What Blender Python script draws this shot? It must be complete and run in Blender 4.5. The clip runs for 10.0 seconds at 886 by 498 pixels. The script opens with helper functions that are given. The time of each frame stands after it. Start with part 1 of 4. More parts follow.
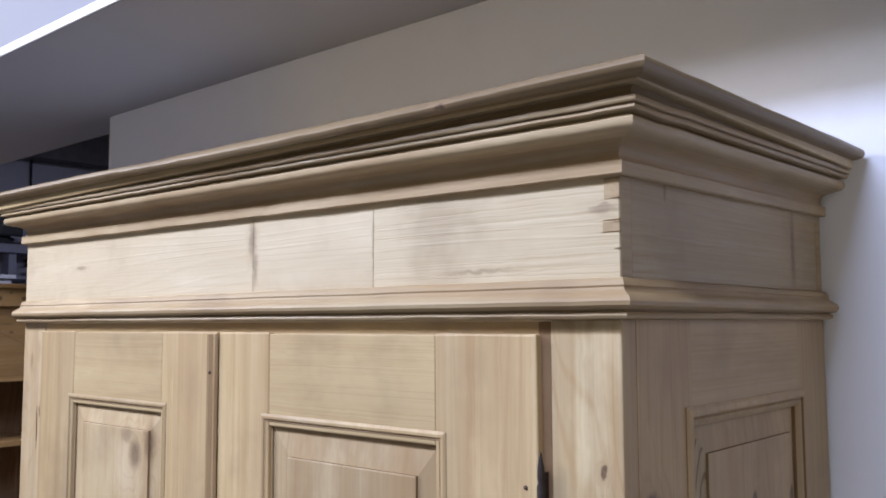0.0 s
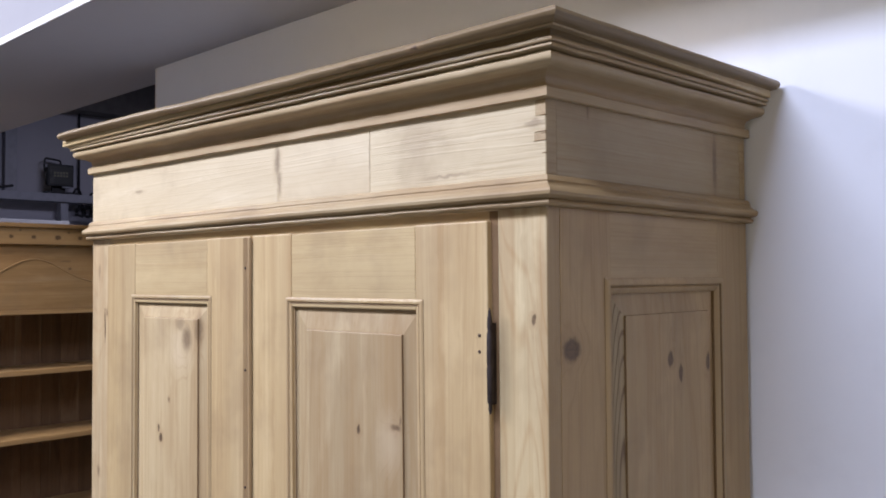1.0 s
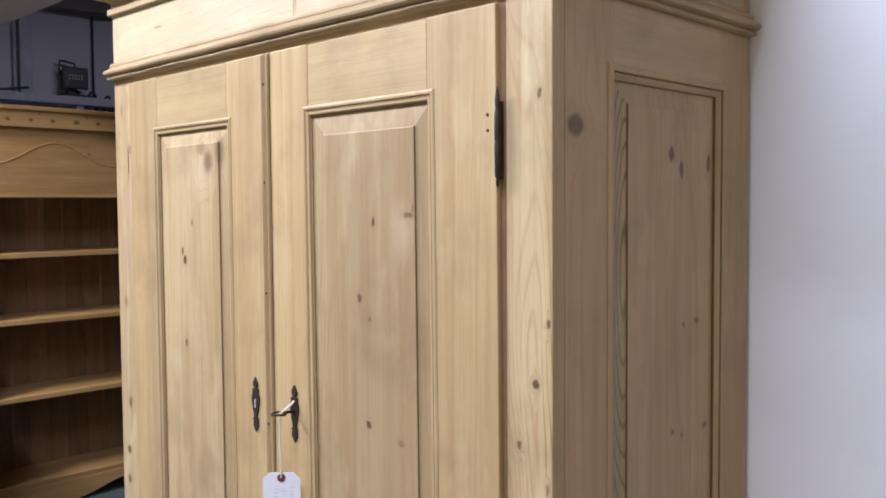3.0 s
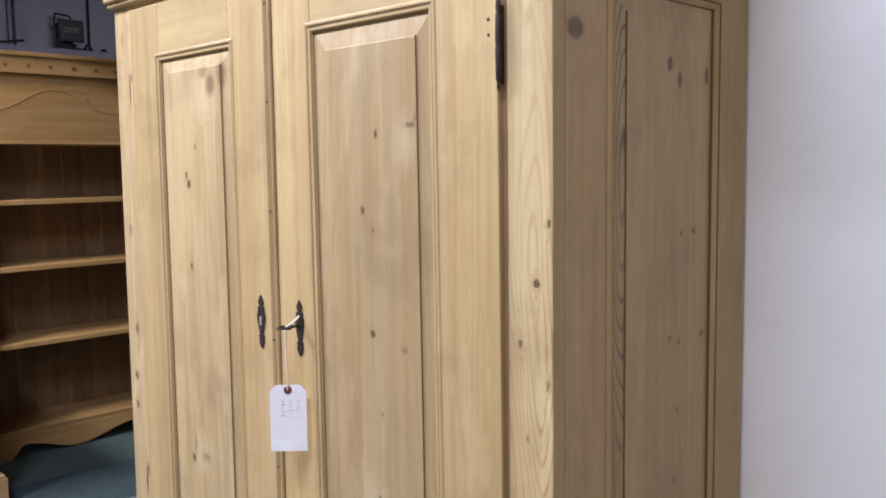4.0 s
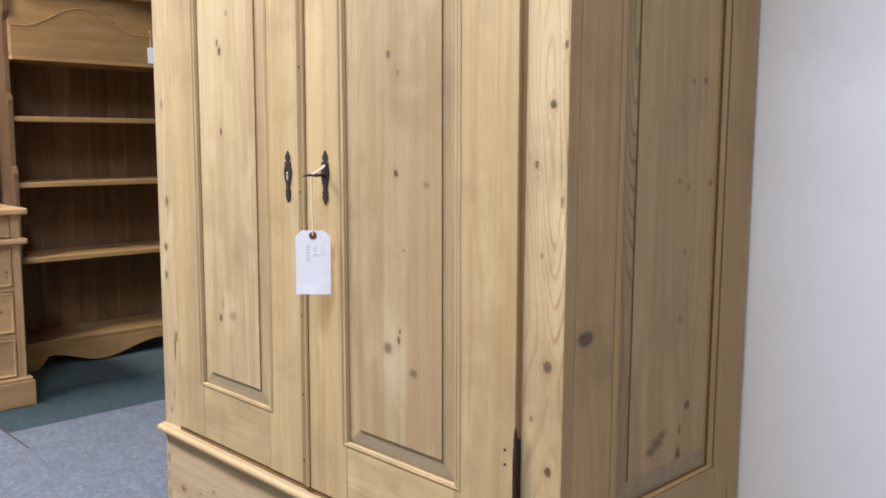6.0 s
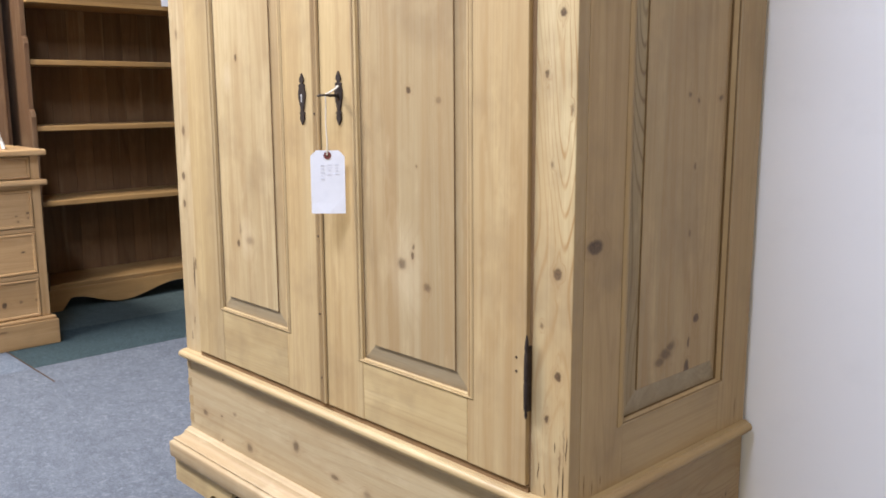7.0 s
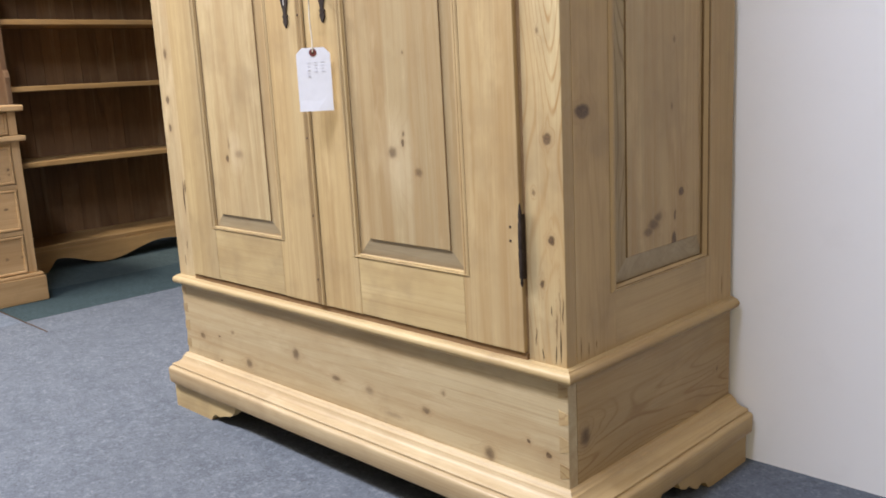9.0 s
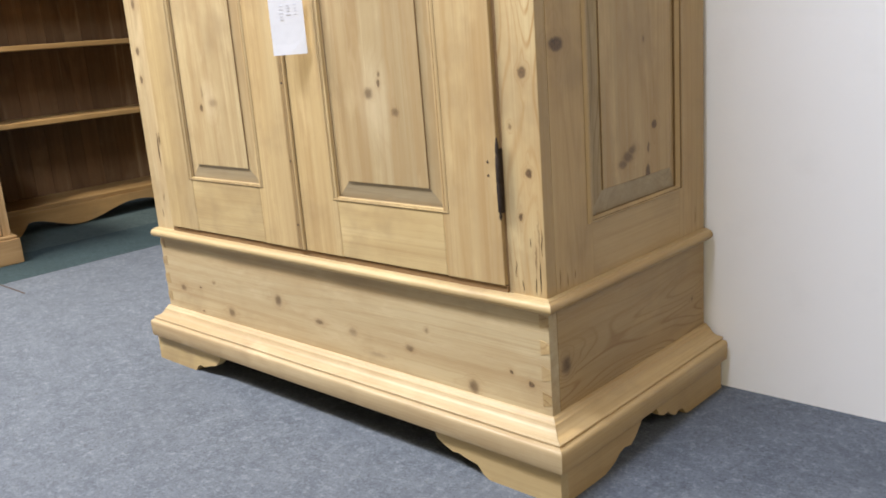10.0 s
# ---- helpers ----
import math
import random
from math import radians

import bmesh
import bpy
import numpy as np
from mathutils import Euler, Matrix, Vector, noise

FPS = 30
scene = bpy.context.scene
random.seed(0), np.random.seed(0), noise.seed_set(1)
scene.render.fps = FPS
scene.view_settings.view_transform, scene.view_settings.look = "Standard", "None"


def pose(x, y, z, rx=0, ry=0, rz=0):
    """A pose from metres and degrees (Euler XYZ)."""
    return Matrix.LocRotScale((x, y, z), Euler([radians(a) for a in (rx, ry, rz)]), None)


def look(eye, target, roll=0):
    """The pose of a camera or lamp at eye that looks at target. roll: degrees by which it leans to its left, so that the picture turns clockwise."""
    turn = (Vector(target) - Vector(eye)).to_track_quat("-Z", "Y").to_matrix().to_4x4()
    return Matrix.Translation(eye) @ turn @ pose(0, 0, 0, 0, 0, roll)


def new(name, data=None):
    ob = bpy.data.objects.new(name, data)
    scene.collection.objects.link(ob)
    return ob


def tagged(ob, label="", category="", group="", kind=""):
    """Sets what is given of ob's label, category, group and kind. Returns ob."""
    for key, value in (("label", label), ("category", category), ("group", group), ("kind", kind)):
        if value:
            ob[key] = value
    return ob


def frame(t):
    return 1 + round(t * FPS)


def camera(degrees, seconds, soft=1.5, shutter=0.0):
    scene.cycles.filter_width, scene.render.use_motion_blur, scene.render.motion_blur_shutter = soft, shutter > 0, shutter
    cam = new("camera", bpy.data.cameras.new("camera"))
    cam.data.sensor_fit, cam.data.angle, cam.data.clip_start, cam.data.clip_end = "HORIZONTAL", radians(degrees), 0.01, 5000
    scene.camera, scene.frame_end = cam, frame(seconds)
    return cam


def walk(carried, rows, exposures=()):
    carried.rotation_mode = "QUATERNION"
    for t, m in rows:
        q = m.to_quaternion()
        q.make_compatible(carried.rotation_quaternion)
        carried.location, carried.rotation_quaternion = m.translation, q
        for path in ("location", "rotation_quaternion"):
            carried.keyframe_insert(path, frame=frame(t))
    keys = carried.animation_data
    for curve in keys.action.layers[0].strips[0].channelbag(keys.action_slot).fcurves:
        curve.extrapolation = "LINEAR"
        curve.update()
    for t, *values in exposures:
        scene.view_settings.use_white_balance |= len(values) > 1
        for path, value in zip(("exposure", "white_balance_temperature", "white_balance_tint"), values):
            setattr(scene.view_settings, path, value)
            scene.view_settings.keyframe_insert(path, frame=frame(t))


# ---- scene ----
cam = camera(53.4, 10.0, soft=1.8)
PATH = [
    (0, (0.426, -0.745, 1.689), (-0.885, 0.755, 1.856), -0.2),
    (0.5, (0.566, -0.871, 1.66), (-0.754, 0.628, 1.761), 0.1),
    (1, (0.677, -0.902, 1.601), (-0.702, 0.545, 1.666), -0.4),
    (1.5, (0.715, -0.929, 1.554), (-0.689, 0.494, 1.586), 0.0),
    (2, (0.72, -0.935, 1.511), (-0.685, 0.488, 1.508), 0.3),
    (2.5, (0.719, -0.937, 1.456), (-0.682, 0.49, 1.415), 0.2),
    (3, (0.724, -0.945, 1.395), (-0.678, 0.479, 1.297), -0.4),
    (3.2, (0.728, -0.947, 1.379), (-0.676, 0.473, 1.264), -0.4),
    (4.5, (0.757, -0.995, 1.261), (-0.634, 0.426, 1.05), -0.7),
    (5, (0.783, -1.019, 1.202), (-0.617, 0.391, 0.977), -0.1),
    (6.3, (0.808, -1.05, 1.076), (-0.62, 0.324, 0.804), 0.6),
    (6.5, (0.818, -1.055, 1.066), (-0.619, 0.301, 0.759), 0.5),
    (7, (0.829, -1.065, 1.029), (-0.599, 0.291, 0.682), -0.2),
    (7.5, (0.836, -1.089, 0.968), (-0.582, 0.284, 0.642), -0.5),
    (8, (0.848, -1.1, 0.927), (-0.569, 0.273, 0.604), -1.3),
    (8.5, (0.854, -1.117, 0.894), (-0.548, 0.261, 0.523), -2.2),
    (9, (0.856, -1.131, 0.866), (-0.533, 0.251, 0.468), -2.9),
    (9.5, (0.868, -1.145, 0.851), (-0.502, 0.244, 0.411), -3.9),
    (10, (0.868, -1.161, 0.833), (-0.469, 0.243, 0.341), -4.4),
]
walk(cam, [(t, look(eye, target, roll)) for t, eye, target, roll in PATH],
     [(0.0, -0.36, 5780, 18), (1.0, -0.28, 6100, 18), (2.5, -0.08, 6340, 17), (4.5, 0.12, 6560, 15), (5.0, 0.21, 6560, 14), (6.5, 0.22, 6600, 13), (7.2, 0.36, 6720, 13), (9.2, 0.26, 6960, 12), (10.0, 0.42, 7160, 9)])

# ---------------------------------------------------------------- light
world = bpy.data.worlds.new("world")
scene.world = world
world.use_nodes = True
world.node_tree.nodes["Background"].inputs[0].default_value = (0.6, 0.7, 1.0, 1)
world.node_tree.nodes["Background"].inputs[1].default_value = 0.05


def area(name, m, sx, sy, power, colour):
    data = bpy.data.lights.new(name, "AREA")
    data.shape, data.size, data.size_y, data.energy, data.color = "RECTANGLE", sx, sy, power, colour
    ob = new(name, data)
    ob.matrix_world = m
    return ob


# fluorescent tubes over the aisle and middle, then three fill lamps
area("tube_light_aisle", look((-2.70, -1.50, 3.15), (-2.45, -1.05, 0.0)), 1.25, 0.25, 178, (0.96, 0.97, 1.0))
area("tube_light_middle", look((-0.22, -1.52, 3.40), (-0.22, -1.0, 0.0)), 1.5, 0.25, 124, (0.66, 0.755, 1.0))
# unseen lamps added as fill: right end, store behind, warm low from right
area("tube_light_end", look((3.2, -2.6, 3.5), (3.0, -2.4, 0.0)), 1.6, 0.6, 42, (1.0, 0.93, 0.82))
area("tube_light_store", look((-4.05, 2.1, 3.2), (-4.25, 2.1, 0.0)), 1.2, 0.4, 24, (0.78, 0.80, 1.0))
area("shop_front_light", look((2.0, -4.2, 0.85), (0.3, 0.5, 0.5)), 2.4, 1.3, 23, (1.0, 0.86, 0.46))

# ---------------------------------------------------------------- materials


class Nodes:
    """Small helper that adds nodes to a material."""

    def __init__(self, name):
        self.mat = bpy.data.materials.new(name)
        self.mat.use_nodes = True
        self.tree = self.mat.node_tree
        self.bsdf = self.tree.nodes["Principled BSDF"]

    def put(self, socket, value):
        if isinstance(value, bpy.types.NodeSocket):
            self.tree.links.new(value, socket)
        else:
            socket.default_value = value

    def add(self, kind):
        return self.tree.nodes.new(kind)

    def math(self, op, a, b=0.0, clamp=False):
        n = self.add("ShaderNodeMath")
        n.operation, n.use_clamp = op, clamp
        self.put(n.inputs[0], a)
        self.put(n.inputs[1], b)
        return n.outputs[0]

    def vec(self, op, a, b):
        n = self.add("ShaderNodeVectorMath")
        n.operation = op
        self.put(n.inputs[0], a)
        self.put(n.inputs[1], b)
        return n.outputs["Value"] if op == "LENGTH" else n.outputs[0]

    def noise(self, vector, scale, detail=2.0, w=None, rough=0.5, distort=0.0):
        n = self.add("ShaderNodeTexNoise")
        n.noise_dimensions = "4D" if w is not None else "3D"
        self.put(n.inputs["Vector"], vector)
        n.inputs["Scale"].default_value, n.inputs["Detail"].default_value = scale, detail
        n.inputs["Roughness"].default_value, n.inputs["Distortion"].default_value = rough, distort
        if w is not None:
            self.put(n.inputs["W"], w)
        return n.outputs[0]

    def colour_noise(self, vector, scale):
        n = self.add("ShaderNodeTexNoise")
        self.put(n.inputs["Vector"], vector)
        n.inputs["Scale"].default_value, n.inputs["Detail"].default_value = scale, 2.0
        return n.outputs["Color"]

    def ramp(self, value, lo, hi, a=0.0, b=1.0):
        n = self.add("ShaderNodeMapRange")
        n.interpolation_type = "SMOOTHSTEP"
        self.put(n.inputs[0], value)
        for k, v in enumerate((lo, hi, a, b)):
            n.inputs[k + 1].default_value = v
        return n.outputs[0]

    def mix(self, factor, a, b, blend="MIX"):
        n = self.add("ShaderNodeMix")
        n.data_type, n.blend_type = "RGBA", blend
        self.put(n.inputs[0], factor)
        for socket, value in ((n.inputs[6], a), (n.inputs[7], b)):
            self.put(socket, (*value, 1) if isinstance(value, tuple) and len(value) == 3 else value)
        return n.outputs[2]

    def bump(self, height, strength, distance):
        n = self.add("ShaderNodeBump")
        n.inputs["Strength"].default_value, n.inputs["Distance"].default_value = strength, distance
        self.put(n.inputs["Height"], height)
        self.put(self.bsdf.inputs["Normal"], n.outputs[0])

    def finish(self, colour, rough=0.5, spec=0.3, metal=0.0):
        self.put(self.bsdf.inputs["Base Color"], (*colour, 1) if isinstance(colour, tuple) and len(colour) == 3 else colour)
        self.put(self.bsdf.inputs["Roughness"], rough)
        self.bsdf.inputs["Specular IOR Level"].default_value = spec
        self.bsdf.inputs["Metallic"].default_value = metal
        return self.mat


PALE, LATE, GREY = (0.525, 0.382, 0.182), (0.30, 0.172, 0.066), (0.40, 0.300, 0.163)


def pine(name, axis, across, pale=PALE, late=LATE, tone=GREY, rings=9.0, lines=0.36, marks=(), rough=0.46, swirl=(), spread=0.22, wave=0.55, banding=1.0, figure=1.0, ridge=0.0):
    """Stripped pine with its grain along axis (0, 1, 2). marks: knots and stains on the face as (along, across, length, width,
    darkness); swirl: pale curls of grain about a knot, as (along, across, length, width)."""
    n = Nodes(name)
    co = n.add("ShaderNodeTexCoord").outputs["Object"]
    rnd = n.add("ShaderNodeObjectInfo").outputs["Random"]
    w = n.math("MULTIPLY", rnd, 40.0)
    wob = n.noise(co, 26.0, 2.0)
    shake = n.math("MULTIPLY_ADD", wob, 0.010)
    shake.node.inputs[2].default_value = -0.005
    shaken = n.vec("ADD", co, shake)
    small = n.math("MULTIPLY_ADD", wob, 0.003)
    small.node.inputs[2].default_value = -0.0015
    slight = n.vec("ADD", co, small)
    rough_edge = n.vec("ADD", slight, n.vec("MULTIPLY", n.vec("SUBTRACT", n.colour_noise(co, 95.0), (0.5, 0.5, 0.5)), (0.008, 0.008, 0.008)))
    stretch = [9.0, 9.0, 9.0]
    stretch[axis] = wave
    fine = [330.0, 330.0, 330.0]
    fine[axis] = 5.0
    streak = [34.0, 34.0, 34.0]
    streak[axis] = 1.1
    along = n.vec("MULTIPLY", co, tuple(stretch))
    dark_knot, halo, curl, nearest = 0.0, 0.0, 0.0, 0.0
    for k, (a, b, la, lb, depth) in enumerate(marks):
        centre, inverse = [0.0] * 3, [0.0] * 3
        centre[axis], centre[across] = a, b
        inverse[axis], inverse[across] = 1 / (la * 0.78), 1 / (lb * 0.74)
        d = n.vec("LENGTH", n.vec("MULTIPLY", n.vec("SUBTRACT", rough_edge, tuple(centre)), tuple(inverse)), (0, 0, 0))
        core = n.math("MULTIPLY", n.ramp(d, 1.30, 0.66) if depth >= 0.78 else n.ramp(d, 1.6, 0.3), min(1.0, depth * 0.98))
        dark_knot = n.math("MAXIMUM", dark_knot, core) if k else core
        nearest = n.math("MINIMUM", nearest, d) if k else d
        round_it = n.math("MULTIPLY", n.ramp(d, 2.9, 0.8), min(1.0, depth + 0.15))
        halo = n.math("MAXIMUM", halo, round_it) if k else round_it
        if min(la, lb) > 0.0045 and 0.5 < depth:
            inverse[axis], inverse[across] = 1 / (la * 4.0), 1 / (lb * 0.75)
            e = n.vec("LENGTH", n.vec("MULTIPLY", n.vec("SUBTRACT", shaken, tuple(centre)), tuple(inverse)), (0, 0, 0))
            halo = n.math("MAXIMUM", halo, n.math("MULTIPLY", n.ramp(e, 1.2, 0.1), depth))
    for k, (a, b, la, lb) in enumerate(swirl):
        centre, inverse = [0.0] * 3, [0.0] * 3
        centre[axis], centre[across] = a, b
        inverse[axis], inverse[across] = 1 / la, 1 / lb
        d = n.vec("LENGTH", n.vec("MULTIPLY", n.vec("SUBTRACT", shaken, tuple(centre)), tuple(inverse)), (0, 0, 0))
        c = n.ramp(d, 1.3, 0.1)
        curl = n.math("MAXIMUM", curl, c) if k else c
    field = n.noise(along, 1.0, 1.5, w=w, rough=0.35)
    ring = n.math("MULTIPLY", field, rings * 1.6)
    if marks:
        ring = n.math("ADD", ring, n.math("MULTIPLY", halo, 1.6))
    if swirl:
        ring = n.math("ADD", ring, n.math("MULTIPLY", curl, 2.4))
    saw = n.math("FRACT", ring, 0.0)
    line = n.ramp(n.math("ABSOLUTE", n.math("SUBTRACT", saw, 0.5)), 0.30, 0.50)
    zones = n.ramp(n.noise(n.vec("MULTIPLY", along, (0.5, 0.5, 0.5)), 1.0, 1.0, w=n.math("ADD", w, 9.0)), 0.38, 0.66, 0.25, 1.0)
    fibre = n.noise(n.vec("MULTIPLY", co, tuple(fine)), 1.0, 2.0, w=w)
    streaks = n.noise(n.vec("MULTIPLY", co, tuple(streak)), 1.0, 3.0, w=w, rough=0.6)
    blotch = n.noise(n.vec("MULTIPLY", along, (0.42, 0.42, 0.42)), 1.0, 3.0, w=n.math("ADD", w, 21.0))
    colour = n.mix(n.ramp(blotch, 0.36, 0.66, 0.0, 0.85 * min(1.0, 0.4 + 0.6 * figure)), pale, tone)
    colour = n.mix(n.math("MULTIPLY", n.math("MULTIPLY", line, zones), lines), colour, late)
    smear = n.noise(n.vec("MULTIPLY", along, (1.3, 1.3, 1.3)), 1.0, 3.0, w=n.math("ADD", w, 33.0), rough=0.6)
    broad = [26.0, 26.0, 26.0]
    broad[axis] = 0.75
    bands = n.noise(n.vec("MULTIPLY", shaken, tuple(broad)), 1.0, 4.0, w=n.math("ADD", w, 57.0), rough=0.62, distort=0.8)
    colour = n.mix(n.ramp(bands, 0.46, 0.68, 0.0, 0.50 * banding), colour, tuple(0.60 * p + 0.40 * q for p, q in zip(late, pale)))
    colour = n.mix(n.ramp(bands, 0.46, 0.28, 0.0, 0.45 * banding), colour, tuple(min(0.8, c * k) for c, k in zip(pale, (1.16, 1.22, 1.32))))
    colour = n.mix(n.ramp(smear, 0.48, 0.74, 0.0, 0.65 * figure), colour, tuple(0.55 * p + 0.45 * q for p, q in zip(late, pale)))
    colour = n.mix(n.ramp(streaks, 0.47, 0.74, 0.0, 0.36 * figure), colour, late)
    colour = n.mix(n.ramp(streaks, 0.44, 0.22, 0.0, 0.22 * figure), colour, (0.70, 0.56, 0.35))
    colour = n.mix(n.ramp(fibre, 0.35, 0.75, 0.0, 0.11 * figure), colour, late)
    short = [16.0, 16.0, 16.0]
    short[axis] = 4.5
    handled = n.noise(n.vec("MULTIPLY", shaken, tuple(short)), 1.0, 4.0, w=n.math("ADD", w, 71.0), rough=0.6, distort=0.3)
    colour = n.mix(n.ramp(handled, 0.49, 0.70, 0.0, 0.34), colour, tuple(0.62 * p + 0.38 * q for p, q in zip(late, pale)))
    colour = n.mix(n.ramp(handled, 0.47, 0.30, 0.0, 0.36), colour, tuple(min(0.8, c * k) for c, k in zip(pale, (1.20, 1.25, 1.36))))
    hair = [420.0, 420.0, 420.0]
    hair[axis] = 1.1 + 2.0 * ridge
    hairs = n.noise(n.vec("MULTIPLY", slight, tuple(hair)), 1.0, 2.0, w=n.math("ADD", w, 83.0), rough=0.5)
    hairs = n.ramp(hairs, 0.46, 0.70)
    colour = n.mix(n.math("MULTIPLY", hairs, 0.20 + 0.06 * ridge), colour, late)
    if swirl:
        colour = n.mix(n.math("MULTIPLY", curl, 0.32), colour, (0.70, 0.58, 0.38))
    if marks:
        colour = n.mix(n.math("MULTIPLY", halo, 0.34), colour, (0.33, 0.20, 0.09))
        heart = n.mix(n.ramp(n.noise(co, 260.0, 2.0), 0.38, 0.62), (0.050, 0.027, 0.014), (0.120, 0.064, 0.030))
        heart = n.mix(n.ramp(nearest, 0.45, 0.95), heart, (0.070, 0.038, 0.018))
        colour = n.mix(dark_knot, colour, heart)
    grime = n.noise(co, 5.0, 4.0, w=w, rough=0.65)
    colour = n.mix(n.ramp(grime, 0.48, 0.74, 0.0, 0.42), colour, (0.25, 0.165, 0.085))
    tint = n.math("MULTIPLY_ADD", rnd, spread)
    tint.node.inputs[2].default_value = 1.0 - spread * 0.5
    colour = n.mix(1.0, colour, n.vec("SCALE", (0.962, 0.952, 0.950), (0, 0, 0)), "MULTIPLY")
    colour.node.inputs[7].links[0].from_node.inputs["Scale"].default_value = 1.0
    n.tree.links.new(tint, colour.node.inputs[7].links[0].from_node.inputs["Scale"])
    n.bump(n.math("ADD", n.math("MULTIPLY", fibre, 0.5), n.math("SUBTRACT", n.math("MULTIPLY", line, 0.4), n.math("MULTIPLY", hairs, 0.25 + 0.25 * ridge))), 0.22 + 0.06 * ridge, 0.0012)
    return n.finish(colour, n.ramp(fibre, 0.2, 0.8, rough - 0.06, rough + 0.12), 0.38)


def plain(name, colour, rough=0.6, spec=0.3, metal=0.0, vary=0.12, scale=18.0, bump=0.0):
    n = Nodes(name)
    co = n.add("ShaderNodeTexCoord").outputs["Object"]
    a, b = n.noise(co, scale, 4.0), n.noise(co, scale * 9, 2.0)
    low = tuple(c * (1 - vary * 1.6) for c in colour)
    shade = n.mix(n.ramp(a, 0.35, 0.75, 0.0, 0.8), colour, low)
    shade = n.mix(n.ramp(b, 0.45, 0.8, 0.0, 0.4), shade, low)
    if bump:
        n.bump(n.math("ADD", a, b), bump, 0.002)
    return n.finish(shade, n.ramp(a, 0.3, 0.7, rough - 0.06, rough + 0.06), spec, metal)


def wall_paint(name, colour):
    n = Nodes(name)
    co = n.add("ShaderNodeTexCoord").outputs["Object"]
    a, b, c = n.noise(co, 1.3, 3.0), n.noise(co, 9.0, 4.0, rough=0.65), n.noise(co, 220.0, 2.0)
    shade = n.mix(n.ramp(a, 0.35, 0.7, 0.0, 0.35), colour, tuple(x * 0.9 for x in colour))
    shade = n.mix(n.ramp(b, 0.5, 0.8, 0.0, 0.16), shade, tuple(x * 0.78 for x in colour))
    n.bump(n.math("ADD", n.math("MULTIPLY", b, 0.6), n.math("MULTIPLY", c, 0.3)), 0.10, 0.002)
    return n.finish(shade, 0.62, 0.25)


def carpet(name, base, deep, fleck):
    n = Nodes(name)
    co = n.add("ShaderNodeTexCoord").outputs["Object"]
    big, cloud, mid, tuft, pile = (n.noise(co, 2.2, 3.0), n.noise(co, 13.0, 4.0, rough=0.7), n.noise(co, 48.0, 4.0, rough=0.75), n.noise(co, 150.0, 3.0, rough=0.7), n.noise(co, 520.0, 2.0, rough=0.7))
    shade = n.mix(n.ramp(cloud, 0.36, 0.66), base, deep)
    shade = n.mix(n.ramp(mid, 0.50, 0.68, 0.0, 0.80), shade, tuple(min(1, x * 1.10) for x in fleck))
    shade = n.mix(n.ramp(mid, 0.46, 0.30, 0.0, 0.45), shade, tuple(x * 0.66 for x in deep))
    shade = n.mix(n.ramp(tuft, 0.54, 0.74, 0.0, 0.60), shade, tuple(min(1, x * 1.35) for x in fleck))
    shade = n.mix(n.ramp(tuft, 0.48, 0.32, 0.0, 0.60), shade, tuple(x * 0.5 for x in deep))
    shade = n.mix(n.ramp(pile, 0.48, 0.30, 0.0, 0.30), shade, tuple(x * 0.5 for x in deep))
    shade = n.mix(n.ramp(big, 0.40, 0.70, 0.0, 0.30), shade, tuple(x * 0.78 for x in base))
    crumbs = n.noise(co, 75.0, 3.0, rough=0.6, distort=0.4)
    shade = n.mix(n.ramp(crumbs, 0.60, 0.72, 0.0, 0.55), shade, tuple(x * k for x, k in zip(deep, (0.62, 0.58, 0.48))))
    n.bump(n.math("ADD", n.math("MULTIPLY", pile, 0.5), n.math("ADD", mid, tuft)), 0.6, 0.004)
    return n.finish(shade, 0.95, 0.1)


M = {}
M["stile"] = pine("pine_stile", 2, 0, banding=1.35)
M["rail"] = pine("pine_rail", 0, 2, pale=(0.565, 0.420, 0.200), lines=0.20, banding=0.35, figure=0.45, spread=0.08)
# most side woods are darker copies of the front's, with side shade included
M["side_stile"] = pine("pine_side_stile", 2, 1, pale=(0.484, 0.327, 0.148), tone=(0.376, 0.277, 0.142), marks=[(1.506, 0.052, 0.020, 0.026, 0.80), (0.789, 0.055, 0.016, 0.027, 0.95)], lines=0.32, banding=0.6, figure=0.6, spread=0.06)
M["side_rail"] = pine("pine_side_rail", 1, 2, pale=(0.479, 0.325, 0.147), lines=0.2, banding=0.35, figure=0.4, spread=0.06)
M["moulding_x"] = pine("pine_moulding_along", 0, 2, pale=(0.600, 0.455, 0.232), lines=0.40, rings=6)
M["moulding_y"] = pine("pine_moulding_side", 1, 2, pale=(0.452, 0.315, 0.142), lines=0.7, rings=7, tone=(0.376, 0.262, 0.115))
M["panel_bead"] = pine("pine_panel_bead", 2, 0, pale=(0.489, 0.353, 0.168), lines=0.10, rings=4)
M["cornice_x"] = pine("pine_cornice_front", 0, 2, marks=[(-0.172, 1.914, 0.009, 0.004, 0.8), (-0.30, 1.912, 0.02, 0.004, 0.35), (-0.82, 1.915, 0.03, 0.004, 0.35)], pale=(0.487, 0.372, 0.200), tone=(0.392, 0.291, 0.152), lines=0.5, rings=6)
M["cornice_cap_x"] = pine("pine_cornice_cap_front", 0, 2, marks=[(-0.172, 1.914, 0.010, 0.004, 0.9), (-0.30, 1.912, 0.02, 0.004, 0.35), (-0.82, 1.915, 0.03, 0.004, 0.35)], pale=(0.285, 0.198, 0.090), tone=(0.200, 0.138, 0.062), late=(0.13, 0.08, 0.035), lines=0.5, rings=6)
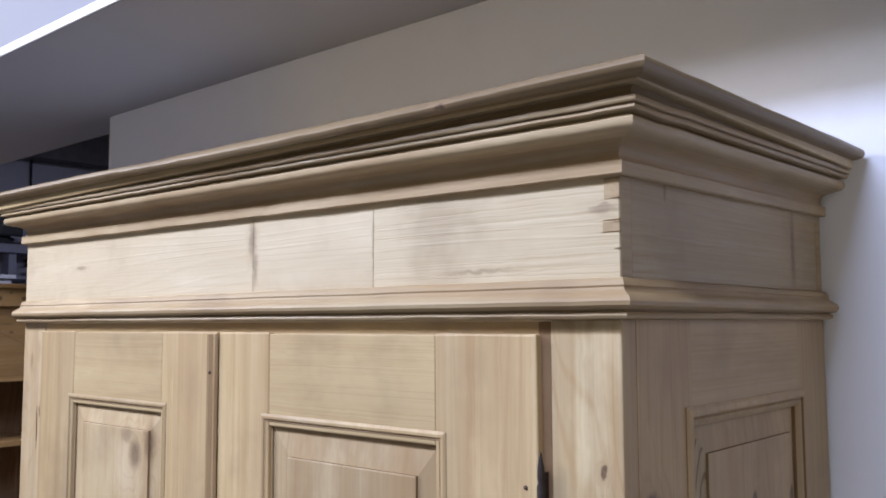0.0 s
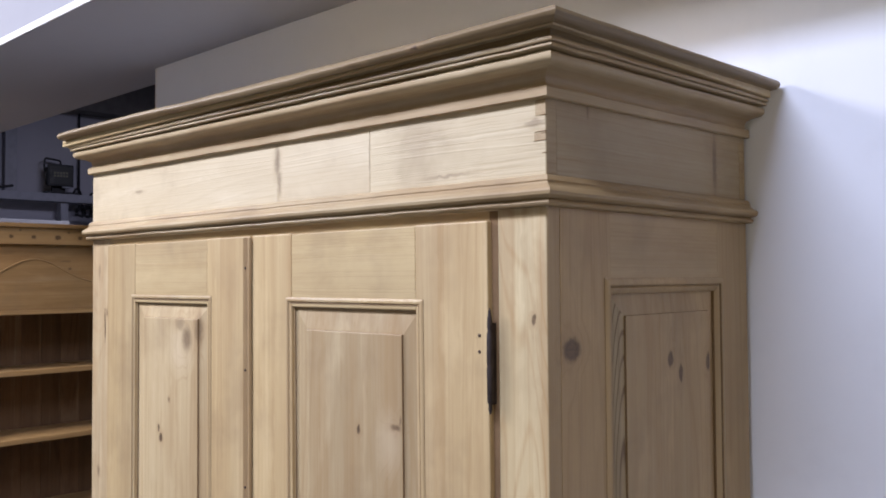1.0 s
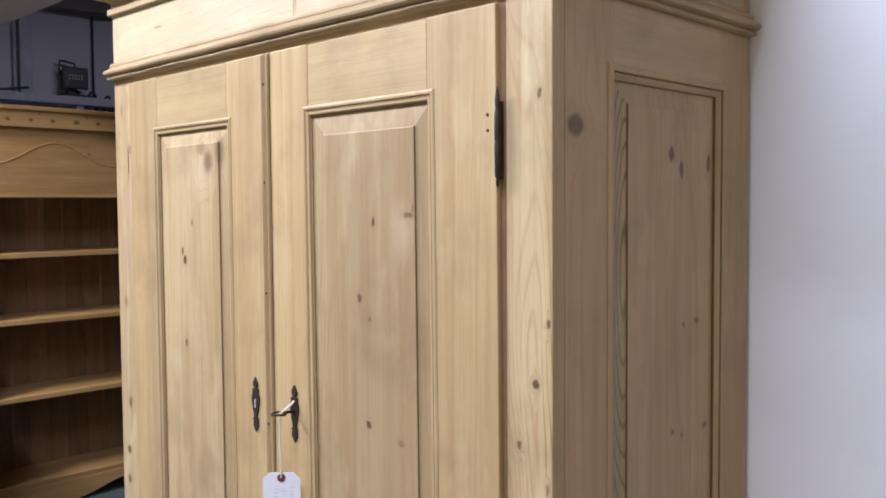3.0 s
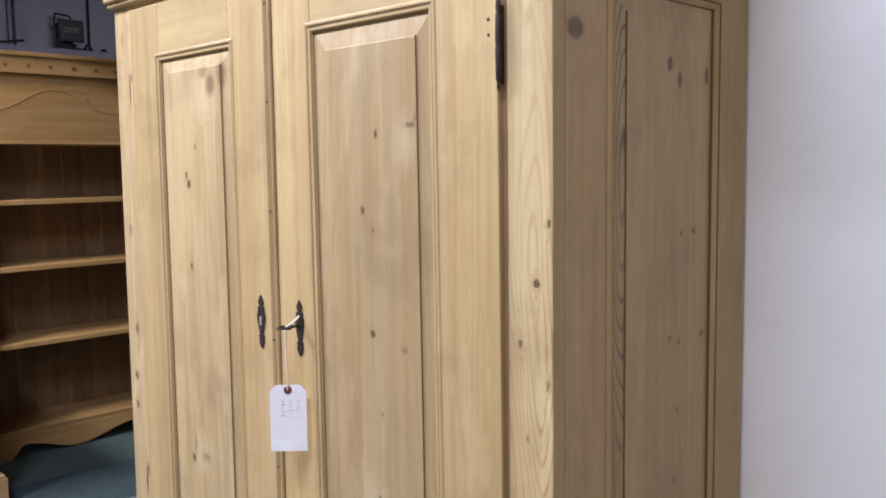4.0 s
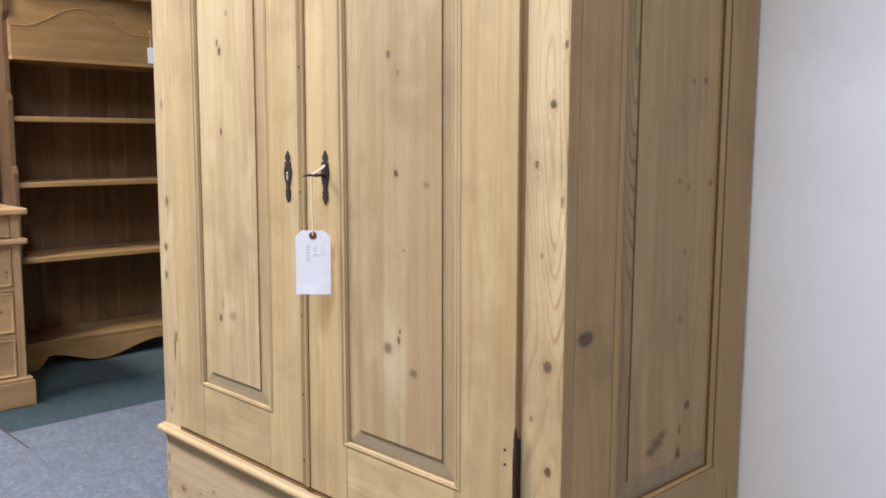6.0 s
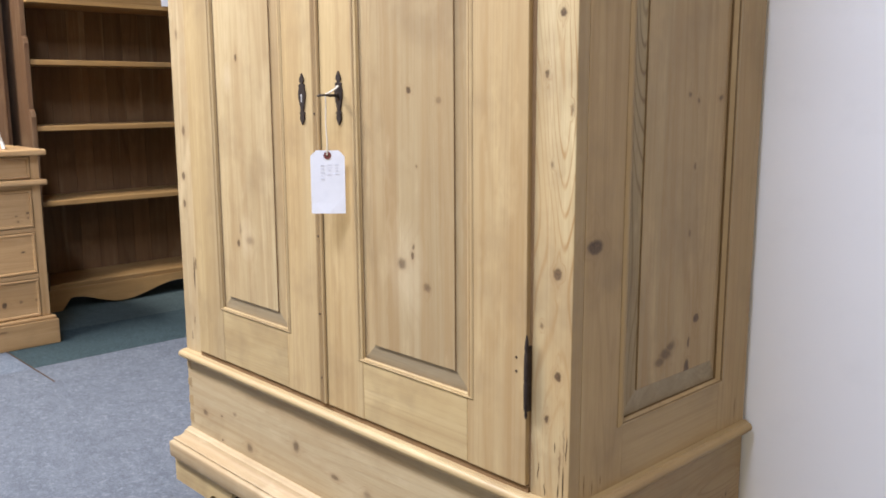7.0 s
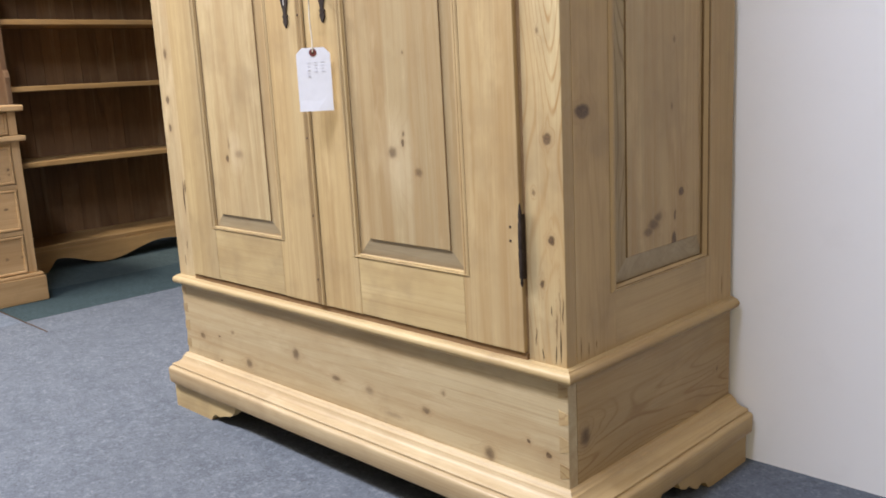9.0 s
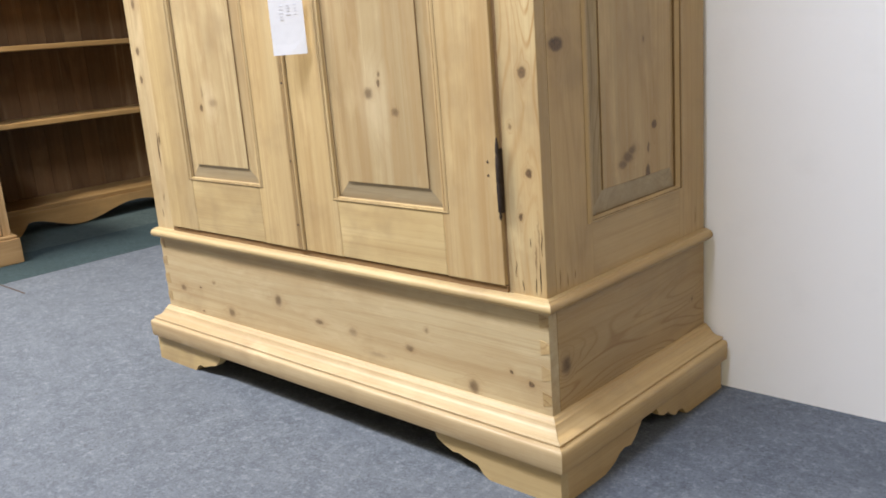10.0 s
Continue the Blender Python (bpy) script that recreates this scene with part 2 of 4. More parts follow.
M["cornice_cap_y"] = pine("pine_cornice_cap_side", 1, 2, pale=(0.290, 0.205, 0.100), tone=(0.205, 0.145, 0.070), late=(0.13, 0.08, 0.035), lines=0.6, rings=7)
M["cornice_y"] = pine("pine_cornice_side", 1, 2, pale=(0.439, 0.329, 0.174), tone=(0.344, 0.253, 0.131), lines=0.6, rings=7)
M["plinth_x"] = pine("pine_plinth_front", 0, 2, pale=(0.560, 0.438, 0.262), tone=(0.495, 0.376, 0.216), lines=0.25, rings=6)
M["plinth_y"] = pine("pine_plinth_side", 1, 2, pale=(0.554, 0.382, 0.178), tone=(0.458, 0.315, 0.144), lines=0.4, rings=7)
M["bead"] = pine("pine_bead", 2, 0, pale=(0.468, 0.329, 0.157), late=(0.26, 0.145, 0.06), tone=(0.392, 0.267, 0.122), lines=0.5, rings=12)
M["end_grain"] = pine("pine_end_grain", 1, 2, spread=0.3, pale=(0.442, 0.320, 0.154), late=(0.26, 0.15, 0.065), lines=0.8)
M["corner_post"] = pine("pine_corner_post", 2, 0, pale=(0.635, 0.505, 0.265), late=(0.35, 0.195, 0.070), rings=15, lines=1.3, wave=1.5, marks=[
    (1.546, -0.022, 0.008, 0.005, 0.8), (1.234, -0.007, 0.007, 0.005, 0.8), (1.148, -0.029, 0.009, 0.008, 0.9), (1.058, -0.059, 0.008, 0.005, 0.85),
    (1.005, -0.008, 0.010, 0.004, 0.6), (0.749, -0.031, 0.012, 0.011, 0.92), (0.582, -0.027, 0.010, 0.009, 0.9), (0.505, -0.048, 0.008, 0.006, 0.85),
    (0.92, -0.045, 0.006, 0.004, 0.6), (0.66, -0.062, 0.007, 0.004, 0.6), (0.43, -0.02, 0.03, 0.002, 0.6), (0.47, -0.012, 0.04, 0.0015, 0.6)])
M["left_post"] = pine("pine_left_post", 2, 0, pale=(0.592, 0.458, 0.252), late=(0.38, 0.23, 0.10), rings=14, lines=0.60, wave=1.5, marks=[
    (1.50, -1.222, 0.045, 0.0028, 0.95), (1.53, -1.213, 0.012, 0.003, 0.8), (1.176, -1.250, 0.014, 0.008, 0.6), (0.940, -1.239, 0.014, 0.010, 0.75),
    (0.825, -1.251, 0.014, 0.010, 0.8), (0.754, -1.253, 0.012, 0.009, 0.8), (0.576, -1.221, 0.05, 0.004, 0.95), (0.60, -1.212, 0.016, 0.004, 0.8), (1.62, -1.25, 0.02, 0.006, 0.4)])
M["right_panel"] = pine("pine_right_panel", 2, 0, banding=1.6, pale=(0.525, 0.396, 0.208), tone=(0.404, 0.305, 0.164), lines=0.34, marks=[
    (1.369, -0.355, 0.009, 0.006, 0.85), (1.381, -0.272, 0.006, 0.013, 0.72), (1.391, -0.262, 0.010, 0.004, 0.5), (1.244, -0.391, 0.009, 0.007, 0.8), (1.210, -0.367, 0.006, 0.005, 0.55),
    (1.036, -0.371, 0.008, 0.008, 0.85), (1.018, -0.293, 0.006, 0.010, 0.40), (0.717, -0.394, 0.012, 0.014, 0.70), (0.735, -0.364, 0.009, 0.006, 0.8), (0.752, -0.362, 0.006, 0.004, 0.7),
    (0.682, -0.325, 0.010, 0.012, 0.65), (0.90, -0.351, 0.004, 0.003, 0.6)],
    swirl=[(1.355, -0.287, 0.055, 0.030), (0.70, -0.379, 0.10, 0.05)])
M["left_panel"] = pine("pine_left_panel", 2, 0, banding=1.6, pale=(0.525, 0.402, 0.214), tone=(0.404, 0.310, 0.168), lines=0.34, marks=[
    (1.286, -0.957, 0.012, 0.008, 0.9), (1.304, -0.966, 0.010, 0.005, 0.8), (1.364, -0.926, 0.006, 0.006, 0.6), (1.110, -0.958, 0.011, 0.006, 0.85),
    (0.685, -0.979, 0.010, 0.009, 0.85), (0.697, -0.928, 0.010, 0.018, 0.40), (0.72, -0.968, 0.02, 0.004, 0.5), (1.487, -0.858, 0.026, 0.020, 0.66), (1.505, -0.820, 0.032, 0.014, 0.58), (1.515, -0.883, 0.014, 0.020, 0.40)],
    swirl=[(1.47, -0.883, 0.06, 0.05), (1.066, -0.998, 0.035, 0.020), (0.70, -0.943, 0.06, 0.03)])
M["side_panel"] = pine("pine_side_panel", 2, 1, banding=1.6, pale=(0.484, 0.327, 0.151), tone=(0.376, 0.277, 0.142), lines=0.5, marks=[
    (1.475, 0.312, 0.016, 0.011, 0.85), (1.451, 0.343, 0.018, 0.008, 0.9), (1.463, 0.433, 0.018, 0.009, 0.85), (1.201, 0.394, 0.006, 0.008, 0.75), (1.199, 0.353, 0.006, 0.005, 0.7),
    (0.616, 0.373, 0.010, 0.013, 0.85), (0.526, 0.347, 0.020, 0.012, 0.85), (0.575, 0.350, 0.012, 0.005, 0.8), (0.567, 0.274, 0.013, 0.024, 0.77), (0.556, 0.256, 0.010, 0.020, 0.66), (0.579, 0.290, 0.011, 0.018, 0.72),
    (1.02, 0.425, 0.007, 0.009, 0.75), (1.015, 0.348, 0.006, 0.006, 0.7), (1.027, 0.319, 0.006, 0.006, 0.65), (0.90, 0.345, 0.008, 0.005, 0.55), (0.78, 0.338, 0.008, 0.005, 0.65), (0.608, 0.159, 0.012, 0.009, 0.7)])
M["side_panel_edge"] = pine("pine_wild_grain", 2, 1, rings=34, lines=2.4, wave=1.0, late=(0.150, 0.085, 0.035), pale=(0.507, 0.388, 0.195), ridge=0.6)
# greyer pine that paints the shading of the bevels facing down
M["bevel"] = pine("pine_bottom_bevel_shade", 0, 2, pale=(0.40, 0.312, 0.182), tone=(0.30, 0.235, 0.140), late=(0.20, 0.135, 0.070), lines=0.4)
M["base_front"] = pine("pine_base_front", 0, 2, figure=0.6, pale=(0.520, 0.412, 0.240), tone=(0.420, 0.335, 0.200), lines=0.35, marks=[
    (-1.200, 0.208, 0.014, 0.010, 0.7), (-0.985, 0.173, 0.016, 0.013, 0.72), (-0.782, 0.237, 0.015, 0.016, 0.75), (-0.636, 0.210, 0.016, 0.008, 0.75), (-1.116, 0.219, 0.005, 0.004, 0.95),
    (-1.116, 0.154, 0.005, 0.004, 0.95), (-0.524, 0.207, 0.014, 0.012, 0.45), (-0.351, 0.204, 0.012, 0.008, 0.7), (-0.184, 0.160, 0.014, 0.016, 0.75), (-0.089, 0.211, 0.005, 0.006, 0.9),
    (-0.045, 0.197, 0.008, 0.008, 0.88), (-0.30, 0.252, 0.006, 0.006, 0.5), (-0.45, 0.17, 0.03, 0.006, 0.3), (-1.05, 0.242, 0.008, 0.006, 0.4)])
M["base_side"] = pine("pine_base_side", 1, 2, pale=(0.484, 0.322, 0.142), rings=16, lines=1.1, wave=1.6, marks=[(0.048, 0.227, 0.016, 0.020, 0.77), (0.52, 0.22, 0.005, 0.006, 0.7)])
M["frieze_front"] = pine("pine_frieze_front", 0, 2, late=(0.46, 0.34, 0.18), pale=(0.620, 0.510, 0.318), tone=(0.560, 0.450, 0.268), lines=0.10, rings=16, banding=0.2, figure=0.3, spread=0.06, marks=[
    (-0.577, 1.805, 0.009, 0.030, 0.50), (-0.571, 1.768, 0.006, 0.030, 0.42), (-0.337, 1.785, 0.0025, 0.05, 0.25), (-1.07, 1.787, 0.020, 0.004, 0.4), (-0.17, 1.744, 0.05, 0.003, 0.35)])
M["frieze_ridged"] = pine("pine_frieze_weathered", 0, 2, late=(0.40, 0.28, 0.13), pale=(0.605, 0.495, 0.298), tone=(0.545, 0.432, 0.252), spread=0.06, lines=0.16, rings=16, banding=0.3, figure=0.4, ridge=1.0, marks=[(-0.17, 1.744, 0.05, 0.003, 0.35), (-0.018, 1.80, 0.02, 0.006, 0.4)])
# frieze end toned well below the front board for the shaded side
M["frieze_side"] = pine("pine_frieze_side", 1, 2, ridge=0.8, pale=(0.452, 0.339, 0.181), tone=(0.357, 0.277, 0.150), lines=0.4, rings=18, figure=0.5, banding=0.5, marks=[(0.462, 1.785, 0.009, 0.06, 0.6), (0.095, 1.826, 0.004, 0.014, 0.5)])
M["old_x"] = pine("old_pine_lengthwise", 1, 2, pale=(0.455, 0.275, 0.106), late=(0.225, 0.114, 0.038), tone=(0.365, 0.212, 0.081), lines=0.5, rough=0.42,
                  marks=[(0.52, 1.80, 0.012, 0.012, 0.8), (0.62, 1.80, 0.012, 0.011, 0.8), (0.72, 1.80, 0.014, 0.012, 0.85), (0.83, 1.80, 0.018, 0.014, 0.85), (0.935, 1.80, 0.013, 0.011, 0.85),
                         (1.03, 1.80, 0.012, 0.012, 0.8), (0.90, 1.655, 0.012, 0.008, 0.6), (0.88, 1.69, 0.03, 0.006, 0.4), (0.66, 1.83, 0.008, 0.006, 0.6), (0.88, 1.825, 0.008, 0.006, 0.6)])
# upright pine lowered in tone to put the bookcase's inner shade into colour
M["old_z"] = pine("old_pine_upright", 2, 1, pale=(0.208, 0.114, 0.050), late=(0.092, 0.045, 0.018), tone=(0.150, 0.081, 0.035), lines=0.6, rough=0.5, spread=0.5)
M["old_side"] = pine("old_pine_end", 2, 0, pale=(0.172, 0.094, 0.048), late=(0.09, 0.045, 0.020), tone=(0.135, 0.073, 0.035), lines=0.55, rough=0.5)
M["chest_y"] = pine("chest_pine_lengthwise", 1, 2, pale=(0.52, 0.33, 0.155), late=(0.3, 0.165, 0.06), tone=(0.45, 0.29, 0.14), lines=0.4,
                    marks=[(0.165, 0.555, 0.007, 0.008, 0.8), (0.12, 0.545, 0.006, 0.005, 0.75), (0.125, 0.522, 0.006, 0.006, 0.7), (0.165, 0.535, 0.005, 0.006, 0.6), (0.135, 0.395, 0.011, 0.006, 0.8),
                           (0.045, 0.185, 0.012, 0.016, 0.9), (0.11, 0.19, 0.008, 0.008, 0.6), (0.17, 0.19, 0.006, 0.007, 0.5), (0.02, 0.08, 0.02, 0.006, 0.6)])
M["chest_z"] = pine("chest_pine_upright", 2, 1, pale=(0.52, 0.33, 0.155), late=(0.3, 0.165, 0.06), lines=0.4)
M["wall"] = wall_paint("white_wall_paint", (0.85, 0.84, 0.828))
# bulkhead paint darkened to carry the shade on its underside
M["bulkhead"] = wall_paint("shade_grey_bulkhead_paint", (0.285, 0.283, 0.305))
M["far_wall"] = wall_paint("grey_blockwork_paint", (0.50, 0.49, 0.53))
M["dark_beam"] = plain("dark_brown_beam_paint", (0.17, 0.155, 0.145), 0.7)
M["ceiling"] = wall_paint("ceiling_paint", (0.50, 0.50, 0.53))
M["carpet_blue"] = carpet("blue_grey_carpet", (0.146, 0.160, 0.182), (0.115, 0.128, 0.148), (0.200, 0.215, 0.236))
M["carpet_grey"] = carpet("grey_carpet", (0.150, 0.175, 0.205), (0.125, 0.145, 0.175), (0.20, 0.225, 0.26))
M["carpet_green"] = carpet("dark_green_carpet", (0.046, 0.070, 0.074), (0.038, 0.058, 0.062), (0.064, 0.090, 0.093))
M["carpet_sage"] = carpet("faded_green_carpet", (0.074, 0.100, 0.097), (0.061, 0.084, 0.082), (0.097, 0.124, 0.119))
M["iron"] = plain("dark_wrought_iron", (0.050, 0.035, 0.028), 0.55, 0.4, 0.35, 0.25, 90.0, 0.15)
M["steel"] = plain("worn_key_steel", (0.05, 0.038, 0.030), 0.55, 0.4, 0.45, 0.25, 120.0)
M["card"] = plain("white_tag_card", (0.88, 0.875, 0.89), 0.75, 0.2, 0.0, 0.03, 60.0)
M["reinforce"] = plain("brown_tag_washer", (0.20, 0.055, 0.045), 0.6, 0.3)
M["ink"] = plain("faint_blue_ink", (0.79, 0.79, 0.84), 0.8, 0.1, 0.0, 0.1, 200.0)
M["string"] = plain("white_cotton_string", (0.70, 0.64, 0.52), 0.9, 0.1, 0.0, 0.15, 300.0)
# near-black that stands for the darkness inside gaps, cracks and holes
M["gap"] = plain("dark_gap_shade", (0.07, 0.042, 0.022), 0.8, 0.1)
# brown for old stain in the grooves, with their shadow lines painted in
M["groove"] = plain("stain_and_shade_in_groove", (0.20, 0.125, 0.060), 0.7, 0.15)
# brown with the shade of slits and recesses put into its colour
M["slit"] = plain("shade_brown_wood", (0.24, 0.145, 0.070), 0.8, 0.1)
M["nail"] = plain("rusty_nail_head", (0.10, 0.065, 0.045), 0.7, 0.3, 0.4)
M["black"] = plain("black_lamp_housing", (0.03, 0.03, 0.032), 0.5, 0.4)
M["lens"] = plain("grey_lamp_glass", (0.09, 0.09, 0.085), 0.25, 0.5)
M["chip"] = plain("yellowish_lamp_chips", (0.32, 0.30, 0.20), 0.4, 0.4)
M["bright_steel"] = plain("rubbed_steel_edge", (0.62, 0.60, 0.57), 0.4, 0.5, 0.3)
M["trunking"] = plain("grey_cable_trunking", (0.42, 0.42, 0.46), 0.5, 0.3)
M["cable"] = plain("black_cable", (0.02, 0.02, 0.022), 0.6, 0.3)
M["white_paint"] = plain("white_gloss_paint", (0.86, 0.84, 0.80), 0.4, 0.4)

# ---------------------------------------------------------------- building helpers


def mesh_of(name, bm, material):
    bmesh.ops.recalc_face_normals(bm, faces=bm.faces[:])
    me = bpy.data.meshes.new(name)
    bm.to_mesh(me)
    bm.free()
    me.materials.append(M[material])
    return me


def thing(name, base, label, category, group=""):
    ob = new(name)
    ob.location = base
    ob.empty_display_size = 0.1
    return tagged(ob, label, category, group)


def part(name, bm, material, parent, label="", smooth=False):
    """One mesh in world coordinates under a thing or under a part."""
    ob = new(name, mesh_of(name, bm, material))
    if smooth:
        for p in ob.data.polygons:
            p.use_smooth = True
        ob.data.set_sharp_from_angle(angle=radians(38))
    ob.parent = parent
    if parent.type == "EMPTY":
        ob.matrix_parent_inverse = Matrix.Translation(parent.location).inverted()
    return tagged(ob, label)


def setting(name, bm, material, label, category):
    return tagged(new(name, mesh_of(name, bm, material)), label, category, kind="structure")


def block(a, b, bevel=0.0, bm=None, segments=2):
    """An axis-aligned board from corner a to corner b with rounded edges."""
    made = bmesh.new()
    bmesh.ops.create_cube(made, size=1)
    for v in made.verts:
        v.co = [(p + q) / 2 + c * (q - p) for p, q, c in zip(a, b, v.co)]
    if bevel:
        bmesh.ops.bevel(made, geom=made.edges[:], offset=bevel, segments=segments, affect="EDGES", profile=0.6)
    if bm is None:
        return made
    me = bpy.data.meshes.new("tmp")
    made.to_mesh(me)
    made.free()
    bm.from_mesh(me)
    bpy.data.meshes.remove(me)
    return bm


def prism(outline, place):
    """A flat outline of (a, b) pairs given thickness: place(a, b, 0 or 1) returns the point on the front or back."""
    bm = bmesh.new()
    front = [bm.verts.new(place(a, b, 0)) for a, b in outline]
    back = [bm.verts.new(place(a, b, 1)) for a, b in outline]
    bm.faces.new(front)
    bm.faces.new(back[::-1])
    for i in range(len(outline)):
        j = (i + 1) % len(outline)
        bm.faces.new((front[i], back[i], back[j], front[j]))
    return bm


def loft(rows, closed=False):
    """A surface through rows of points, all of the same length."""
    bm = bmesh.new()
    grid = [[bm.verts.new(p) for p in row] for row in rows]
    for r, s in zip(grid, grid[1:]):
        for k in range(len(r) if closed else len(r) - 1):
            m = (k + 1) % len(r)
            bm.faces.new((r[k], r[m], s[m], s[k]))
    return bm, grid


def rail_profile(profile, run, seed, wear=0.0007, steps=46, rise=None):
    """A moulding: profile of (out, height) run from run(0, out) to run(1, out), slightly uneven with age."""
    rows = []
    for i in range(steps + 1):
        t = i / steps
        row = []
        for out, z in profile:
            x, y = run(t, out)
            z = z + (rise(x, y, out, z) if rise else 0.0)
            n = noise.noise(Vector((x * 7 + seed, y * 7, z * 9))) * wear
            m = noise.noise(Vector((x * 23, y * 23 + seed, z * 9))) * wear * 0.5
            row.append((x + (n if run(0, 0)[0] == run(1, 0)[0] else 0), y - (n + m if run(0, 0)[0] != run(1, 0)[0] else 0), z + m))
        rows.append(row)
    bm, grid = loft(rows, closed=True)
    bm.faces.new(grid[0][::-1])
    bm.faces.new(grid[-1])
    return bm


def lathe(centre, axis, profile, around=16):
    """A turned shape: profile of (along, radius) about an axis through centre."""
    rows = []
    for d, r in profile:
        row = []
        for k in range(around):
            c, s = math.cos(2 * math.pi * k / around) * r, math.sin(2 * math.pi * k / around) * r
            p = [c, s]
            p.insert(axis, d)
            row.append([a + b for a, b in zip(centre, p)])
        rows.append(row)
    bm, grid = loft(rows, closed=True)
    bm.faces.new(grid[0])
    bm.faces.new(grid[-1][::-1])
    return bm


def tube(points, radius, around=8):
    rows = []
    for i, p in enumerate(points):
        a, b = Vector(points[max(i - 1, 0)]), Vector(points[min(i + 1, len(points) - 1)])
        d = (b - a).normalized()
        side = d.cross(Vector((0.31, 0.17, 0.93))).normalized()
        up = d.cross(side)
        rows.append([Vector(p) + radius * (math.cos(2 * math.pi * k / around) * side + math.sin(2 * math.pi * k / around) * up) for k in range(around)])
    bm, grid = loft(rows, closed=True)
    bm.faces.new(grid[0])
    bm.faces.new(grid[-1][::-1])
    return bm


def ring_rows(rects, place):
    """Nested rectangles (a0, a1, b0, b1, height) joined into one surface, the last one filled."""
    rows = []
    for a0, a1, b0, b1, h in rects:
        rows.append([place(a, b, h) for a, b in ((a0, b0), (a1, b0), (a1, b1), (a0, b1))])
    return loft(rows, closed=True)


LOW = 0.45   # the panel mouldings are narrower along the bottom


def grown(rect, d, low=1.0):
    return rect[0] + d, rect[1] - d, rect[2] + d * low, rect[3] - d


SUNK = ((0.0, -0.002), (0.0, 0.0006), (0.0035, 0.0020), (0.0065, 0.0018), (0.0080, -0.0004), (0.0098, 0.0004), (0.0125, -0.0016), (0.0150, -0.0050), (0.0172, -0.0062), (0.0183, -0.012))
PROUD = ((0.0, -0.002), (0.0, 0.0008), (0.0035, 0.0034), (0.0080, 0.0046), (0.0110, 0.0036), (0.0120, 0.0002), (0.0145, 0.0020), (0.0170, 0.0006), (0.0205, -0.0022), (0.0225, -0.0040), (0.0230, -0.012))


def frame_moulding(rect, place, profile):
    """A small moulding mitred round a panel."""
    bm, _ = ring_rows([(*grown(rect, d, LOW), h) for d, h in profile], place)
    bm.faces.ensure_lookup_table()
    # steps and quirk take the dark groove colour as stain and shadow lines
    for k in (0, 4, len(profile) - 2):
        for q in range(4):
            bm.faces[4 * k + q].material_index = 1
    return bm


def raised_panel(rect, field, place, floor_depth, top):
    """A panel whose bevelled border rises to a raised field."""
    bm, grid = ring_rows([(*rect, floor_depth), (*grown(field, 0.0), top - 0.0034), (*grown(field, 0.0005), top - 0.0005), (*grown(field, 0.002), top)], place)
    bm.faces.new(grid[-1])
    bm.faces.ensure_lookup_table()
    bm.faces[3].material_index = 1
    # the field's edge gets the same painted shadow line
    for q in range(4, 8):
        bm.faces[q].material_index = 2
    return bm


# ---------------------------------------------------------------- the place
WALL_Y, SOFFIT, WALL_END = 0.590, 2.324, -2.09

setting("floor", block((-2.60, -6.0, -0.10), (6.0, 6.0, 0.0)), "carpet_blue", "mottled blue-grey carpet covering the showroom floor", "floor")
setting("floor_green", block((-3.08, 0.030, -0.10), (-2.60, 6.0, -0.001)), "carpet_green", "strip of dark green carpet beside the bookcase", "floor")
setting("floor_sage", block((-7.0, 0.030, -0.10), (-3.08, 6.0, -0.001)), "carpet_sage", "faded green carpet under the bookcase", "floor")
setting("floor_grey", block((-7.0, -6.0, -0.10), (-2.60, 0.026, -0.001)), "carpet_grey", "grey carpet under the chest of drawers", "floor")
setting("carpet_seam", block((-2.96, 0.0255, -0.0005), (-2.38, 0.0305, 0.0012)), "gap", "dark open seam between two carpets", "seam")
setting("wall_north", block((WALL_END, WALL_Y, 0.0), (6.0, WALL_Y + 0.12, SOFFIT)), "wall", "smooth white painted wall behind the wardrobe", "wall")
setting("wall_north_edge", block((WALL_END - 0.006, WALL_Y - 0.003, 0.0), (WALL_END - 0.0005, WALL_Y + 0.123, SOFFIT - 0.002), 0.002), "white_paint", "white painted edge strip of the wall's end", "trim")
setting("bulkhead", block((-7.0, 0.111, SOFFIT), (6.0, WALL_Y + 0.12, 3.90)), "bulkhead", "boxed bulkhead above the wall, its paint darkened for the shaded soffit", "bulkhead")
setting("bulkhead_trim", block((-7.0, 0.106, SOFFIT + 0.001), (6.0, 0.1105, SOFFIT + 0.022), 0.0015), "white_paint", "narrow white trim strip along the bulkhead's lower edge", "trim")
setting("ceiling", block((-7.0, -6.0, 3.90), (6.0, 6.0, 4.05)), "ceiling", "plain pale grey ceiling of the showroom", "ceiling")
setting("wall_west", block((-6.65, -6.0, 0.0), (-6.5, 6.0, 3.90)), "far_wall", "grey painted far wall with cable trunking", "wall")
# unseen walls added to enclose the room; their grey limits bounced light
setting("wall_east", block((6.0, -6.0, 0.0), (6.15, 6.0, 3.90)), "far_wall", "unseen grey end wall closing the room", "wall")
setting("wall_south", block((-7.0, -6.15, 0.0), (6.15, -6.0, 3.90)), "far_wall", "unseen grey wall closing the showroom", "wall")
setting("wall_store", block((-7.0, 6.0, 0.0), (6.15, 6.15, 3.90)), "far_wall", "unseen grey wall closing the store", "wall")
setting("beam", block((-6.5, 0.75, 2.97), (-6.3, 6.0, 3.90), 0.004), "dark_beam", "dark beam along the top of the far wall", "beam")

# ---------------------------------------------------------------- the wardrobe
W, D = 1.285, 0.575
wardrobe = thing("wardrobe", (-W / 2, D / 2, 0.0), "tall two-door stripped pine wardrobe with moulded cornice against a white wall", "wardrobe")


